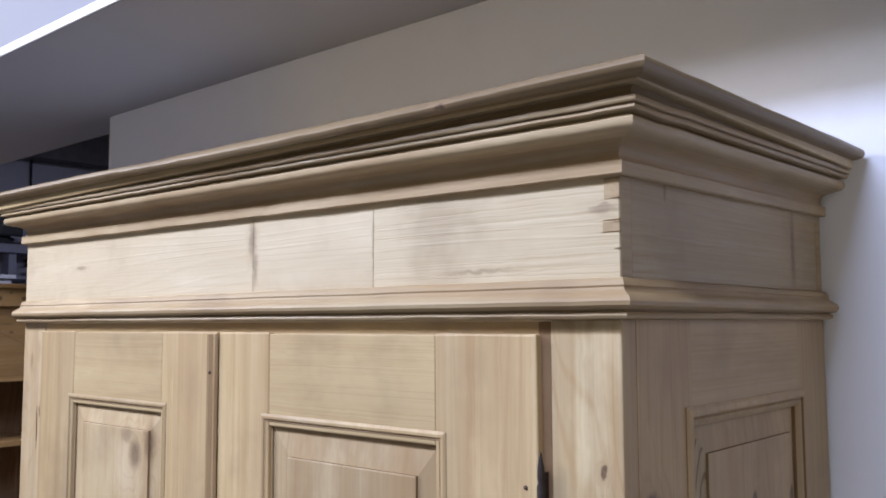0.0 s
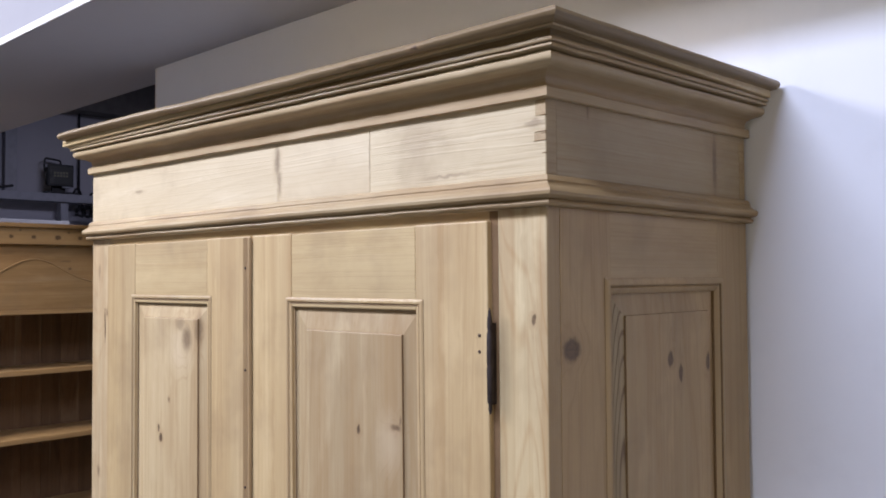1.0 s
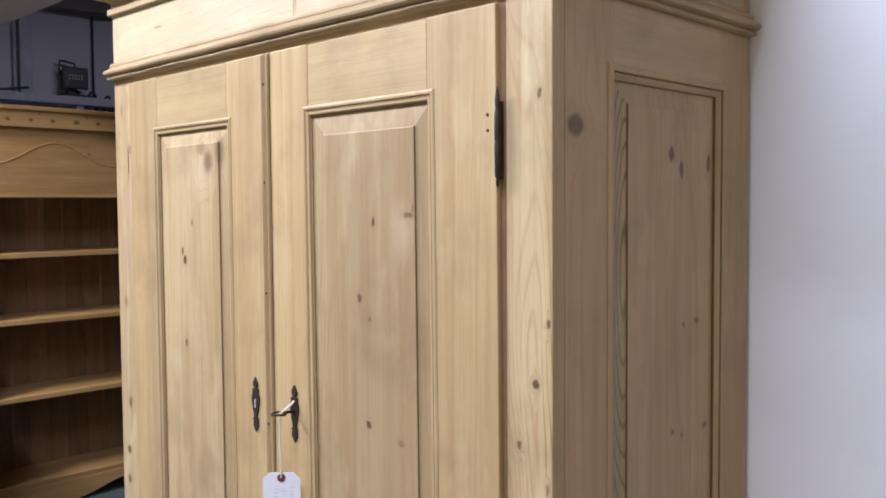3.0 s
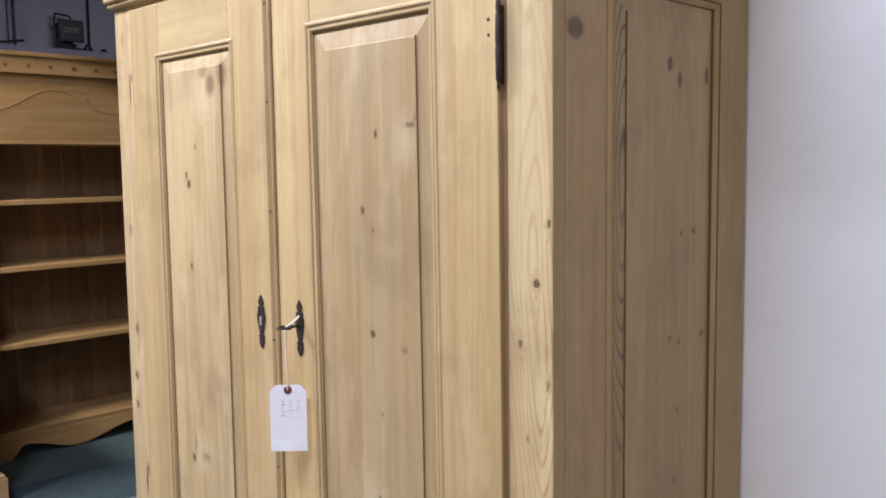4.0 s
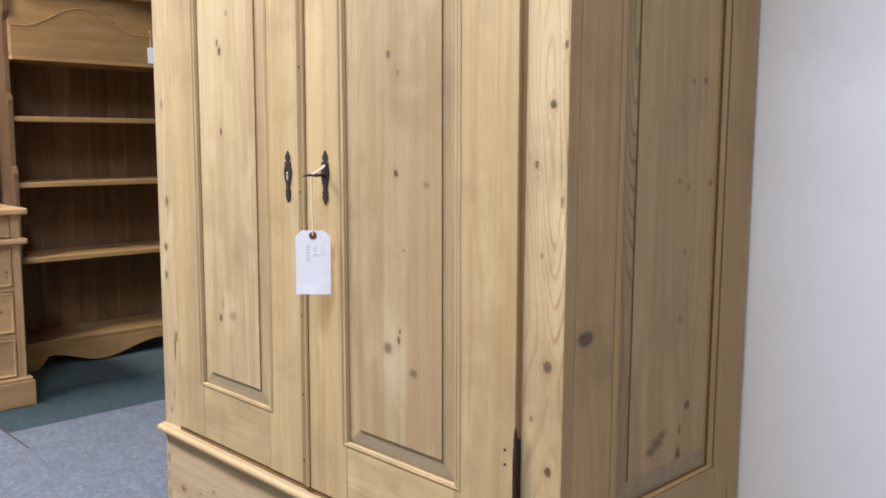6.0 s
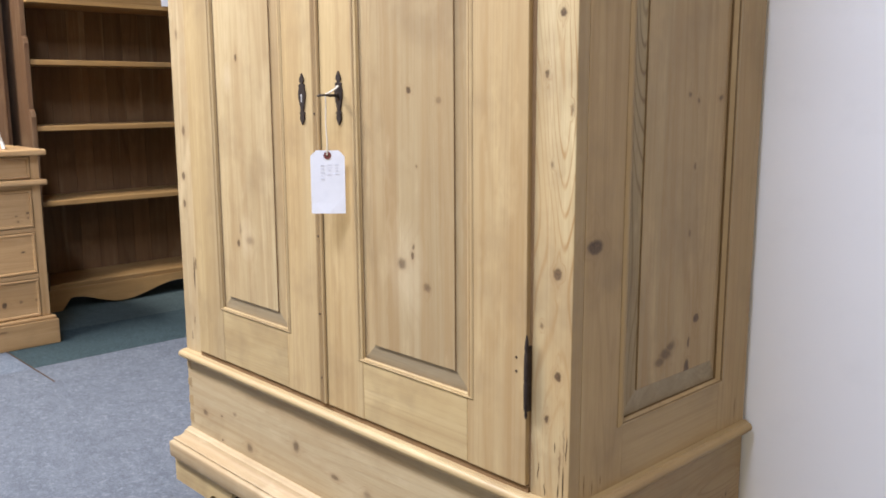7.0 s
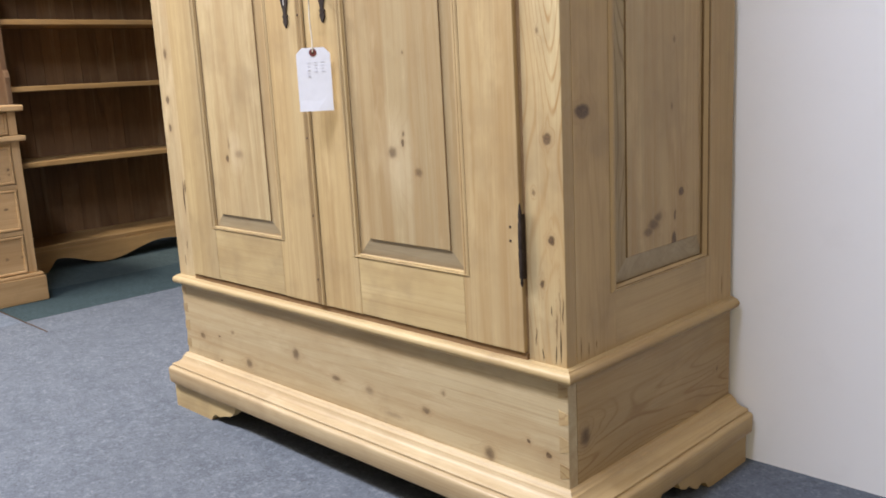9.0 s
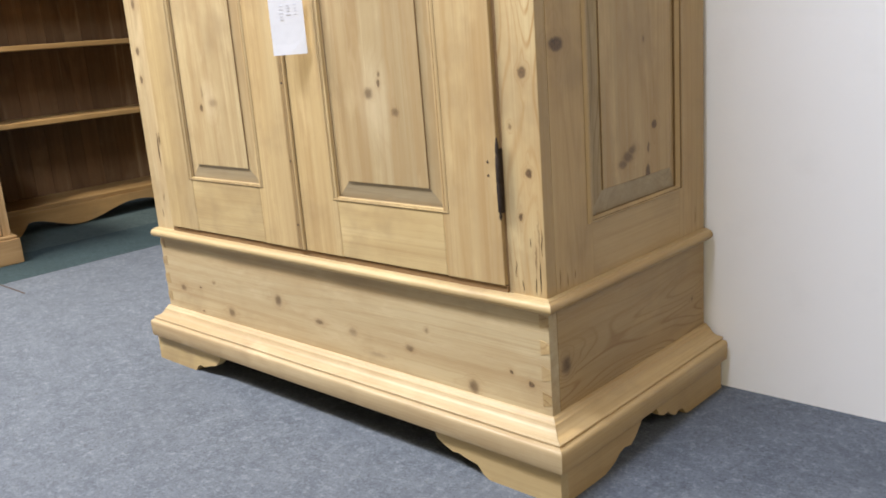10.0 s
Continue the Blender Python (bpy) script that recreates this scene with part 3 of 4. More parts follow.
def on_front(y):
    return lambda a, b, h: (a, y - h, b)


def on_side(x):
    return lambda a, b, h: (x + h, a, b)


def on_left(x):
    return lambda a, b, h: (x - h, a, b)


# carcass
front_post = part("corner_post", block((-0.0815, 0.0, 0.355), (0.0, 0.028, 1.700), 0.0025), "corner_post", wardrobe, "pale knotty front post")
front_post.data.materials.append(M["side_stile"])
for p in front_post.data.polygons:
    p.material_index = 1 if p.normal.x > 0.9 else 0
part("corner_post", block((-W, 0.0, 0.355), (-1.198, 0.028, 1.700), 0.0025), "left_post", wardrobe, "pale front post with long cracks")
part("top_rail", block((-1.198, 0.001, 1.655), (-0.080, 0.028, 1.700)), "rail", wardrobe)
# rail under the doors, coloured dark for the shade it lies in
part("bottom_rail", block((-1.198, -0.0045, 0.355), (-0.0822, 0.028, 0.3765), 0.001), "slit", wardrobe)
# added board, painted dark so the door gaps look deep in shade
part("inner_board", block((-1.198, 0.028, 0.36), (-0.080, 0.036, 1.70)), "gap", wardrobe, "dark board behind the doors, giving shade in their gaps")
part("back_board", block((-W + 0.02, D - 0.014, 0.15), (-0.02, D, 1.90)), "side_stile", wardrobe)
part("floor_board", block((-W + 0.02, 0.03, 0.15), (-0.02, D - 0.014, 0.17)), "rail", wardrobe)
part("top_board", block((-W - 0.05, -0.05, 1.905), (0.05, D - 0.002, 1.9185), 0.002), "rail", wardrobe)

SIDE_RECT, SIDE_FIELD = (0.130, 0.482, 0.468, 1.599), (0.187, 0.438, 0.520, 1.545)
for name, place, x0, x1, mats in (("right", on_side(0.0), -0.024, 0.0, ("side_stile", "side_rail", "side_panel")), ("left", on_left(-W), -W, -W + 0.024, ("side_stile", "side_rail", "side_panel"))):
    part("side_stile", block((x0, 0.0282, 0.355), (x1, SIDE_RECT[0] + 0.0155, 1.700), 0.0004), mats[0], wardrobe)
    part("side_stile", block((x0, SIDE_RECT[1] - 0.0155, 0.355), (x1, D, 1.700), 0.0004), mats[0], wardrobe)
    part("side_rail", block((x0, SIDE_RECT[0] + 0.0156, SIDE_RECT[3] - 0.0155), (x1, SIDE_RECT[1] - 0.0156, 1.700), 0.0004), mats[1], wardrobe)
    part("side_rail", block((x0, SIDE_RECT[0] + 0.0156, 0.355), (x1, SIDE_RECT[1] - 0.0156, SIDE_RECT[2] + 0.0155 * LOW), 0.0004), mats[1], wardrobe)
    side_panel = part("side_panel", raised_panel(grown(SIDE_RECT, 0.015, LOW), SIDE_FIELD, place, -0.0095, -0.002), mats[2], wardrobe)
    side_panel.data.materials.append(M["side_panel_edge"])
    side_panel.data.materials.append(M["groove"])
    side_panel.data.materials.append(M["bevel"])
    # bottom bevel gets its shade as colour
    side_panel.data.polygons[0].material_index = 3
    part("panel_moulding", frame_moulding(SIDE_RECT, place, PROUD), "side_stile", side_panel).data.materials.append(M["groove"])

# drying cracks at the foot and edges of the posts
rng = random.Random(9)
for cx, z0, z1, wide in ((-0.012, 0.372, 0.432, 0.0013), (-0.022, 0.368, 0.402, 0.0011), (-0.006, 0.440, 0.486, 0.0009), (-0.050, 0.370, 0.392, 0.0010), (-0.064, 0.395, 0.425, 0.0008), (-0.030, 0.452, 0.470, 0.0008),
                         (-1.222, 1.462, 1.540, 0.0014), (-1.221, 0.545, 0.618, 0.0015), (-1.209, 0.590, 0.622, 0.0012), (-1.247, 0.395, 0.420, 0.0010), (-1.231, 0.440, 0.462, 0.0010)):
    bend = rng.uniform(-0.0015, 0.0015)
    zs = [z0 + (z1 - z0) * k / 6 for k in range(7)]
    left = [(cx + bend * math.sin(k) - wide * math.sin(math.pi * k / 6), z) for k, z in enumerate(zs)]
    right = [(cx + bend * math.sin(k) + wide * math.sin(math.pi * k / 6), z) for k, z in enumerate(zs)]
    part("crack", prism(left + right[-2:0:-1], lambda a, b, k: (a, -0.0004 + 0.002 * k, b)), "gap", wardrobe, "dark drying crack in the post")
for cy, z0, z1 in ((0.040, 0.372, 0.410), (0.062, 0.368, 0.395), (0.085, 0.378, 0.396), (0.535, 0.380, 0.420)):
    part("crack", prism([(cy, z0), (cy + 0.0012, (z0 + z1) / 2), (cy + 0.0003, z1), (cy - 0.0010, (z0 + z1) / 2)], lambda a, b, k: (0.0004 - 0.002 * k, a, b)), "slit", wardrobe)

# frieze box with dovetailed corners
for x0, x1, wood in ((-W, -0.5755, "frieze_front"), (-0.5750, -0.3372, "frieze_front"), (-0.3367, 0.0, "frieze_ridged")):
    part("frieze_board", block((x0, 0.0, 1.690), (x1, 0.022, 1.870), 0.0008), wood, wardrobe, "weathered ridged frieze board" if wood == "frieze_ridged" else "pale frieze board with a dark vertical stain")
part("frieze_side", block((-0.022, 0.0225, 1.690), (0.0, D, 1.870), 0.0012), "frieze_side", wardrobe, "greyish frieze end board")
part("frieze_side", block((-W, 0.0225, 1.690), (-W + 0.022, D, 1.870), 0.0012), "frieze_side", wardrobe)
rng = random.Random(4)
for z0, z1, d in ((1.810, 1.827, 0.016), (1.777, 1.785, 0.018)):
    t = 0.0015
    part("dovetail", prism([(-d, z0 - t), (0.0005, z0), (0.0005, z1), (-d, z1 + t)], lambda a, b, k: (a, -0.0005 + 0.006 * k, b)), "end_grain", wardrobe)
# splintered cracks in the frieze's corner
for z, reach in ((1.8285, 0.020), (1.8090, 0.010), (1.7880, 0.018), (1.7855, 0.010), (1.7765, 0.020), (1.7600, 0.006)):
    h = rng.uniform(0.0004, 0.0008)
    part("crack", prism([(-reach, z), (-reach * 0.5, z - h * 0.6), (0.0006, z - h), (0.0006, z + h), (-reach * 0.6, z + h * 0.7)], lambda a, b, k: (a, -0.0009 + 0.003 * k, b)), "slit", wardrobe)
part("corner_strip", block((-0.004, 0.0015, 1.733), (0.0008, 0.0215, 1.830), 0.0004), "end_grain", wardrobe, "darker end grain at the frieze corner")
part("corner_strip", block((-0.004, D - 0.022, 1.733), (0.0008, D - 0.004, 1.830), 0.0004), "end_grain", wardrobe)

CORNICE = [(-0.018, 1.8300), (0.0075, 1.8300), (0.0090, 1.8315), (0.0090, 1.8435), (0.0075, 1.8450), (0.0030, 1.8455), (0.0015, 1.8500), (0.0020, 1.8550), (0.0060, 1.8600), (0.0140, 1.8630),
           (0.0230, 1.8645), (0.0310, 1.8660), (0.0355, 1.8685), (0.0374, 1.8720), (0.0370, 1.8770), (0.0335, 1.8800), (0.0275, 1.8803), (0.0275, 1.8825), (0.0405, 1.8828), (0.0418, 1.8842),
           (0.0415, 1.8868), (0.0375, 1.8872), (0.0375, 1.8882), (0.0440, 1.8888), (0.0450, 1.8905), (0.0445, 1.8940), (0.0400, 1.8948), (-0.018, 1.8948)]
CAP = [(-0.018, 1.8950), (0.0398, 1.8950), (0.0360, 1.8975), (0.0350, 1.9010), (0.0380, 1.9045), (0.0450, 1.9070), (0.0540, 1.9078), (0.0610, 1.9090), (0.0650, 1.9120), (0.0665, 1.9160), (0.0650, 1.9205), (0.0610, 1.9234), (0.0540, 1.9242), (-0.018, 1.9242)]
BELT = [(-0.006, 1.6915), (0.0090, 1.6915), (0.0130, 1.6930), (0.0145, 1.6955), (0.0130, 1.6985), (0.0095, 1.6995), (0.0100, 1.7010), (0.0175, 1.7020), (0.0215, 1.7050), (0.0225, 1.7090),
        (0.0205, 1.7130), (0.0150, 1.7160), (0.0100, 1.7190), (0.0080, 1.7225), (0.0090, 1.7245), (0.0060, 1.7300), (0.0030, 1.7320), (-0.006, 1.7320)]
BASE_BEAD = [(-0.006, 0.3420), (0.0100, 0.3420), (0.0160, 0.3432), (0.0200, 0.3470), (0.0215, 0.3525), (0.0195, 0.3580), (0.0150, 0.3612), (0.0110, 0.3620), (0.0100, 0.3640), (0.0, 0.3655), (-0.006, 0.3655)]
PLINTH = [(-0.004, 0.0700), (0.0500, 0.0700), (0.0535, 0.0712), (0.0550, 0.0740), (0.0560, 0.1060), (0.0552, 0.1105), (0.0530, 0.1135), (0.0490, 0.1150), (0.0455, 0.1154), (0.0440, 0.1160),
          (0.0440, 0.1174), (0.0455, 0.1184), (0.0455, 0.1205), (0.0430, 0.1222), (0.0370, 0.1228), (0.0300, 0.1240), (0.0240, 0.1265), (0.0195, 0.1300), (0.0165, 0.1345), (0.0150, 0.1385),
          (0.0120, 0.1395), (0.0095, 0.1410), (0.0085, 0.1435), (0.0060, 0.1455), (-0.004, 0.1460)]


def settle(x, y, out, z):
    """The old cornice has lifted a little away from its front corner, and its lip is rubbed down."""
    lift = 0.011 * min(1.0, max(0.0, -x / W)) + 0.010 * min(1.0, max(0.0, y / D))
    rub = 0.0045 * max(0.0, math.sin(math.pi * min(1.0, max(0.0, -x / 0.95)))) if out > 0.055 and y < 0 else 0.0
    return lift - rub


def wrap_moulding(name, profile, seed, wear, label="", keep=0.35, rise=None, wood="moulding"):
    front = lambda t, o: (-W - o * keep + t * (W + o * keep + o), -o)
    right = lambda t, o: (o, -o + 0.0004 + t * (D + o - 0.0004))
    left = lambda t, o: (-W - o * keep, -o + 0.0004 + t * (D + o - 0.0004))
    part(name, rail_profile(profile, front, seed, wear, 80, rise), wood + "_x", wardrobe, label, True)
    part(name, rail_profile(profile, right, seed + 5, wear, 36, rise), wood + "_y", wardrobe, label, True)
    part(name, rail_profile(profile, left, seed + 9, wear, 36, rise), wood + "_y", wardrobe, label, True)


wrap_moulding("cornice", CORNICE, 1.0, 0.0014, "deep moulded pine cornice with worn edges", 0.66, settle, "cornice")
wrap_moulding("cornice_cap", CAP, 1.0, 0.0014, "brown-stained rounded cap of the cornice, rubbed and chipped", 0.66, settle, "cornice_cap")
wrap_moulding("belt_moulding", BELT, 14.0, 0.0010)
wrap_moulding("base_bead", BASE_BEAD, 33.0, 0.0011)
wrap_moulding("plinth_moulding", PLINTH, 57.0, 0.0011, "heavy moulded pine plinth", wood="plinth")

# base box
part("base_board", block((-W, 0.0, 0.130), (0.0, 0.024, 0.350), 0.0015), "base_front", wardrobe, "knotty base board with dovetailed corners")
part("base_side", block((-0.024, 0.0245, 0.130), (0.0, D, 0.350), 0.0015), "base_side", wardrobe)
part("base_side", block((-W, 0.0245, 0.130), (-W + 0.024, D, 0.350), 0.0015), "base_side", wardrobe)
for z0, z1 in ((0.312, 0.332), (0.262, 0.284), (0.212, 0.236), (0.164, 0.186)):
    part("dovetail", prism([(-0.020, z0 - 0.003), (-0.0004, z0 + 0.002), (-0.0004, z1 - 0.002), (-0.020, z1 + 0.003)], lambda a, b, k: (a, -0.0008 + 0.006 * k, b)), "end_grain", wardrobe)
    part("dovetail", prism([(-W - 0.0006, z0 + 0.002), (-W + 0.019, z0 - 0.003), (-W + 0.019, z1 + 0.003), (-W - 0.0006, z1 - 0.002)], lambda a, b, k: (a, -0.0008 + 0.006 * k, b)), "end_grain", wardrobe)

# bracket feet with scrolled edges
OUT = 0.041
fl = [(-W - 0.020, 0.0), (-1.128, 0.0), (-1.116, 0.014), (-1.104, 0.020), (-1.085, 0.018), (-1.060, 0.026), (-1.030, 0.033), (-1.012, 0.046), (-1.000, 0.0698), (-W - 0.020, 0.0698)]
fr = [(OUT, 0.0), (OUT, 0.0698), (-0.262, 0.0698), (-0.252, 0.050), (-0.232, 0.040), (-0.214, 0.033), (-0.198, 0.034), (-0.176, 0.028), (-0.152, 0.024), (-0.138, 0.008), (-0.124, 0.0)]
sf = [(-OUT + 0.0225, 0.0), (0.098, 0.0), (0.120, 0.006), (0.136, 0.012), (0.150, 0.022), (0.168, 0.027), (0.190, 0.022), (0.206, 0.032), (0.226, 0.050), (0.240, 0.0698), (-OUT + 0.0225, 0.0698)]
sb = [(0.285, 0.0698), (0.300, 0.042), (0.318, 0.034), (0.335, 0.036), (0.352, 0.022), (0.366, 0.016), (0.382, 0.022), (0.398, 0.018), (0.412, 0.002), (0.430, 0.0), (D, 0.0), (D, 0.0698)]
part("bracket_foot", prism(fl, lambda a, b, k: (a, -OUT + 0.022 * k, b)), "rail", wardrobe)
part("bracket_foot", prism(fr, lambda a, b, k: (a, -OUT + 0.022 * k, b)), "rail", wardrobe)
for outline in (sf, sb):
    part("bracket_foot", prism(outline, lambda a, b, k: (OUT - 0.022 * k, a, b)), "side_rail", wardrobe)
    part("bracket_foot", prism(outline, lambda a, b, k: (-W - 0.020 + 0.022 * k, a, b)), "side_rail", wardrobe)

# doors
FACE = -0.009


def wardrobe_door(x0, x1, rect, field, panel_mat, label):
    z0, z1 = 0.378, 1.677
    stile_l, stile_r, top, low = rect[0] + 0.0155, rect[1] - 0.0155, rect[3] - 0.0155, rect[2] + 0.0155 * LOW
    y1 = 0.003
    door = part("door", raised_panel(grown(rect, 0.015, LOW), field, on_front(FACE), -0.0085, 0.0005), panel_mat, wardrobe, label)
    door.data.materials.append(M[panel_mat])
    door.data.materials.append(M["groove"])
    door.data.materials.append(M["bevel"])
    # shade of the downward bevel, put into the colour
    door.data.polygons[0].material_index = 3
    part("stile", block((x0, FACE, z0), (stile_l, y1, z1), 0.0022), "stile", door)
    part("stile", block((stile_r, FACE, z0), (x1, y1, z1), 0.0022), "stile", door)
    part("rail", block((stile_l + 0.0004, FACE + 0.0004, top), (stile_r - 0.0004, y1, z1 - 0.0015), 0.0016), "rail", door)
    part("rail", block((stile_l + 0.0004, FACE + 0.0004, z0 + 0.001), (stile_r - 0.0004, y1, low), 0.0016), "rail", door)
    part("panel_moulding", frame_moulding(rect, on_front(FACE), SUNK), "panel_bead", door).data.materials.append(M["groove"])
    return door


right_door = wardrobe_door(-0.6395, -0.0845, (-0.533, -0.2060, 0.499, 1.570), (-0.478, -0.2510, 0.541, 1.518), "right_panel", "closed pine door with a raised panel and iron escutcheon")
left_door = wardrobe_door(-1.193, -0.645, (-1.083, -0.772, 0.508, 1.570), (-1.030, -0.820, 0.548, 1.525), "left_panel", "closed pine door with a raised panel and reeded closing strip")
# the right door has dropped a little on its hinges
for ob in (right_door, *right_door.children):
    for v in ob.data.vertices:
        v.co.x -= 0.0085 * (v.co.z - 0.378) / 1.3 * min(1.0, max(0.0, (v.co.x + 0.6395) / 0.08))
strip = [(-0.664, FACE - 0.0005), (-0.664, FACE - 0.003), (-0.661, FACE - 0.0050), (-0.658, FACE - 0.0032), (-0.6565, FACE - 0.0032), (-0.6535, FACE - 0.0058), (-0.6505, FACE - 0.0032), (-0.649, FACE - 0.0032),
         (-0.6455, FACE - 0.0058), (-0.6415, FACE - 0.0050), (-0.640, FACE - 0.001), (-0.640, FACE - 0.0005)]
rows = []
for i in range(61):
    z = 0.380 + (1.674 - 0.380) * i / 60
    rows.append([(x + 0.0006 * noise.noise(Vector((x * 60, 3.0, z * 9))), y - 0.0005 * noise.noise(Vector((x * 90, 8.0, z * 14))), z) for x, y in strip])
bm, grid = loft(rows, closed=True)
bm.faces.new(grid[0])
bm.faces.new(grid[-1][::-1])
bm.faces.ensure_lookup_table()
# hollows between the reeds are coloured dark for stain and shade
for f in bm.faces:
    x = f.calc_center_median().x
    if len(f.verts) == 4 and (abs(x + 0.6572) < 0.0005 or abs(x + 0.6497) < 0.0005):
        f.material_index = 1
part("closing_strip", bm, "bead", left_door, "reeded closing strip with small nail holes").data.materials.append(M["groove"])
for z in (1.62, 1.44, 1.235, 0.99, 0.74, 0.575, 0.435):
    part("nail_head", lathe((-0.6535, FACE - 0.0055, z), 1, [(-0.0012, 0.0008), (-0.0008, 0.0022), (0.001, 0.0022)], 10), "nail", left_door)

# hinges in the slit beside the right door, with their rivets
for hx, z0, z1, zr in ((-0.0875, 1.420, 1.560, (1.523, 1.501)), (-0.0835, 0.498, 0.642, (0.599, 0.575))):
    hinge = part("hinge", lathe((hx, FACE - 0.002, 0.0), 2, [(z0, 0.0010), (z0 + 0.006, 0.0028), (z0 + 0.012, 0.0020), (z0 + 0.016, 0.0040), (z0 + 0.060, 0.0046), (z0 + 0.064, 0.0036), (z0 + 0.068, 0.0046),
                                                          (z1 - 0.034, 0.0042), (z1 - 0.030, 0.0028), (z1 - 0.024, 0.0038), (z1 - 0.014, 0.0032), (z1 - 0.006, 0.0020), (z1, 0.0008)], 14), "iron", wardrobe, "long dark iron hinge", True)
    part("hinge_leaf", block((hx - 0.0016, -0.008, z0 + 0.012), (hx + 0.0016, 0.0006, z1 - 0.02), 0.0006), "iron", hinge)
    for z in zr:
        part("rivet", lathe((-0.1075, FACE, z), 1, [(-0.0014, 0.0008), (-0.0010, 0.0022), (0.001, 0.0028)], 12), "nail", hinge)
# strip whose dark colour stands for shade beside the door
part("slit", block((-0.0960, 0.0005, 0.375), (-0.0812, 0.006, 1.690)), "slit", wardrobe, "brown strip standing for the shade between door and post")

# escutcheons
HALF = [(0.0, 0.0520), (0.0020, 0.0485), (0.0062, 0.0425), (0.0078, 0.0385), (0.0066, 0.0350), (0.0036, 0.0325), (0.0040, 0.0305), (0.0084, 0.0292), (0.0104, 0.0265), (0.0082, 0.0238), (0.0096, 0.0200), (0.0122, 0.0130),
        (0.0120, 0.0040), (0.0088, -0.0080), (0.0054, -0.0190), (0.0040, -0.0250), (0.0076, -0.0268), (0.0088, -0.0295), (0.0052, -0.0318), (0.0070, -0.0350), (0.0078, -0.0400), (0.0040, -0.0465), (0.0, -0.0525)]
for cx, cz, door in ((-0.700, 1.0195, left_door), (-0.5755, 1.0215, right_door)):
    outline = [(cx + a, cz + b) for a, b in HALF] + [(cx - a, cz + b) for a, b in HALF[-2:0:-1]]
    relief = prism(outline, lambda a, b, k: (a, FACE - 0.0018 + 0.002 * k, b))
    relief.faces.ensure_lookup_table()
    bmesh.ops.inset_region(relief, faces=[relief.faces[0]], thickness=0.0016, depth=0.0)
    relief.faces.ensure_lookup_table()
    bmesh.ops.translate(relief, verts=relief.faces[0].verts[:], vec=(0, -0.0014, 0))
    plate = part("escutcheon", relief, "iron", door, "dark iron keyhole plate with pointed ends")
    hole = [(0.0, 0.008), (0.0022, 0.0066), (0.0022, 0.0044), (0.0014, 0.003), (0.0018, -0.0085), (-0.0018, -0.0085), (-0.0014, 0.003), (-0.0022, 0.0044), (-0.0022, 0.0066)]
    part("keyhole", prism([(cx + a, cz + b + 0.002) for a, b in hole], lambda a, b, k: (a, FACE - 0.0040 + 0.002 * k, b)), "bright_steel" if cx < -0.65 else "gap", plate)

# key in the right door
key = thing("key", (-0.5755, FACE, 1.0265), "old dark steel key standing in the keyhole", "key")
part("shank", lathe((-0.5755, FACE, 1.0265), 1, [(0.004, 0.0026), (-0.0050, 0.0026), (-0.0055, 0.0042), (-0.0080, 0.0042), (-0.0085, 0.0028), (-0.020, 0.0026), (-0.022, 0.0038), (-0.024, 0.0026), (-0.026, 0.0020)], 12), "steel", key, smooth=True)
bow = [(-0.5755 + 0.0125 * math.sin(2 * math.pi * k / 24), FACE - 0.0365 - 0.0120 * math.cos(2 * math.pi * k / 24), 1.0265 + 0.0008 * math.sin(4 * math.pi * k / 24)) for k in range(25)]
part("bow", tube(bow, 0.0022), "steel", key, smooth=True)

# price tag on its string
tag = thing("price_tag", (-0.572, -0.043, 0.797), "white card price tag hanging by a string from the key", "tag")
RIGHTWARD = Vector((0.70, 0.714, 0.0))
OUTWARD = Vector((0.714, -0.70, 0.0))
HUNG = Vector((-0.572, -0.044, 0.912))


def tag_place(a, b, k, lift=0.0):
    curve = 0.0025 * math.cos(a / 0.034 * 1.4) * ((0.912 - b) / 0.12 if b < 0.912 else 0)
    return tuple(HUNG + RIGHTWARD * a + OUTWARD * (lift - 0.0006 * k + curve) + Vector((0, 0, b - 0.912)))


outline = [(-0.022, 0.9215), (0.022, 0.9215), (0.0335, 0.910)] + [(0.0335, 0.910 - 0.112 * i / 6) for i in range(1, 7)] + [(-0.0335 + 0.067 * (5 - i) / 6, 0.798) for i in range(0, 5)] + [(-0.0335, 0.798 + 0.112 * i / 6) for i in range(0, 7)]
part("card", prism(outline, tag_place), "card", tag)
washer = part("washer", prism([(0.0075 * math.cos(2 * math.pi * k / 20), 0.912 + 0.0075 * math.sin(2 * math.pi * k / 20)) for k in range(20)], lambda a, b, k: tag_place(a, b, k, 0.0009)), "reinforce", tag, "brown reinforcing washer")
part("hole", prism([(0.0026 * math.cos(2 * math.pi * k / 12), 0.912 + 0.0026 * math.sin(2 * math.pi * k / 12)) for k in range(12)], lambda a, b, k: tag_place(a, b, k, 0.0016)), "gap", washer)
rng = random.Random(11)
for column, (a, top_z, count) in enumerate(((-0.010, 0.893, 5), (0.004, 0.894, 4), (0.018, 0.895, 4))):
    z = top_z
    for k in range(count):
        hgt = rng.uniform(0.003, 0.006)
        wid = rng.uniform(0.0025, 0.004)
        part("writing_bar", prism([(a - wid, z), (a + wid, z), (a + wid, z - hgt * 0.35), (a - wid, z - hgt * 0.35)], lambda p, q, m: tag_place(p, q, m, 0.0005)), "ink", tag)
        z -= hgt + 0.0018
top_of_string = Vector((-0.5755, FACE - 0.034, 1.0275))
hang = [tuple(top_of_string.lerp(HUNG + OUTWARD * 0.002, i / 10) + Vector((0.0012 * math.sin(i), 0, 0))) for i in range(11)]
part("string", tube(hang, 0.0014, 6), "string", tag, smooth=True)
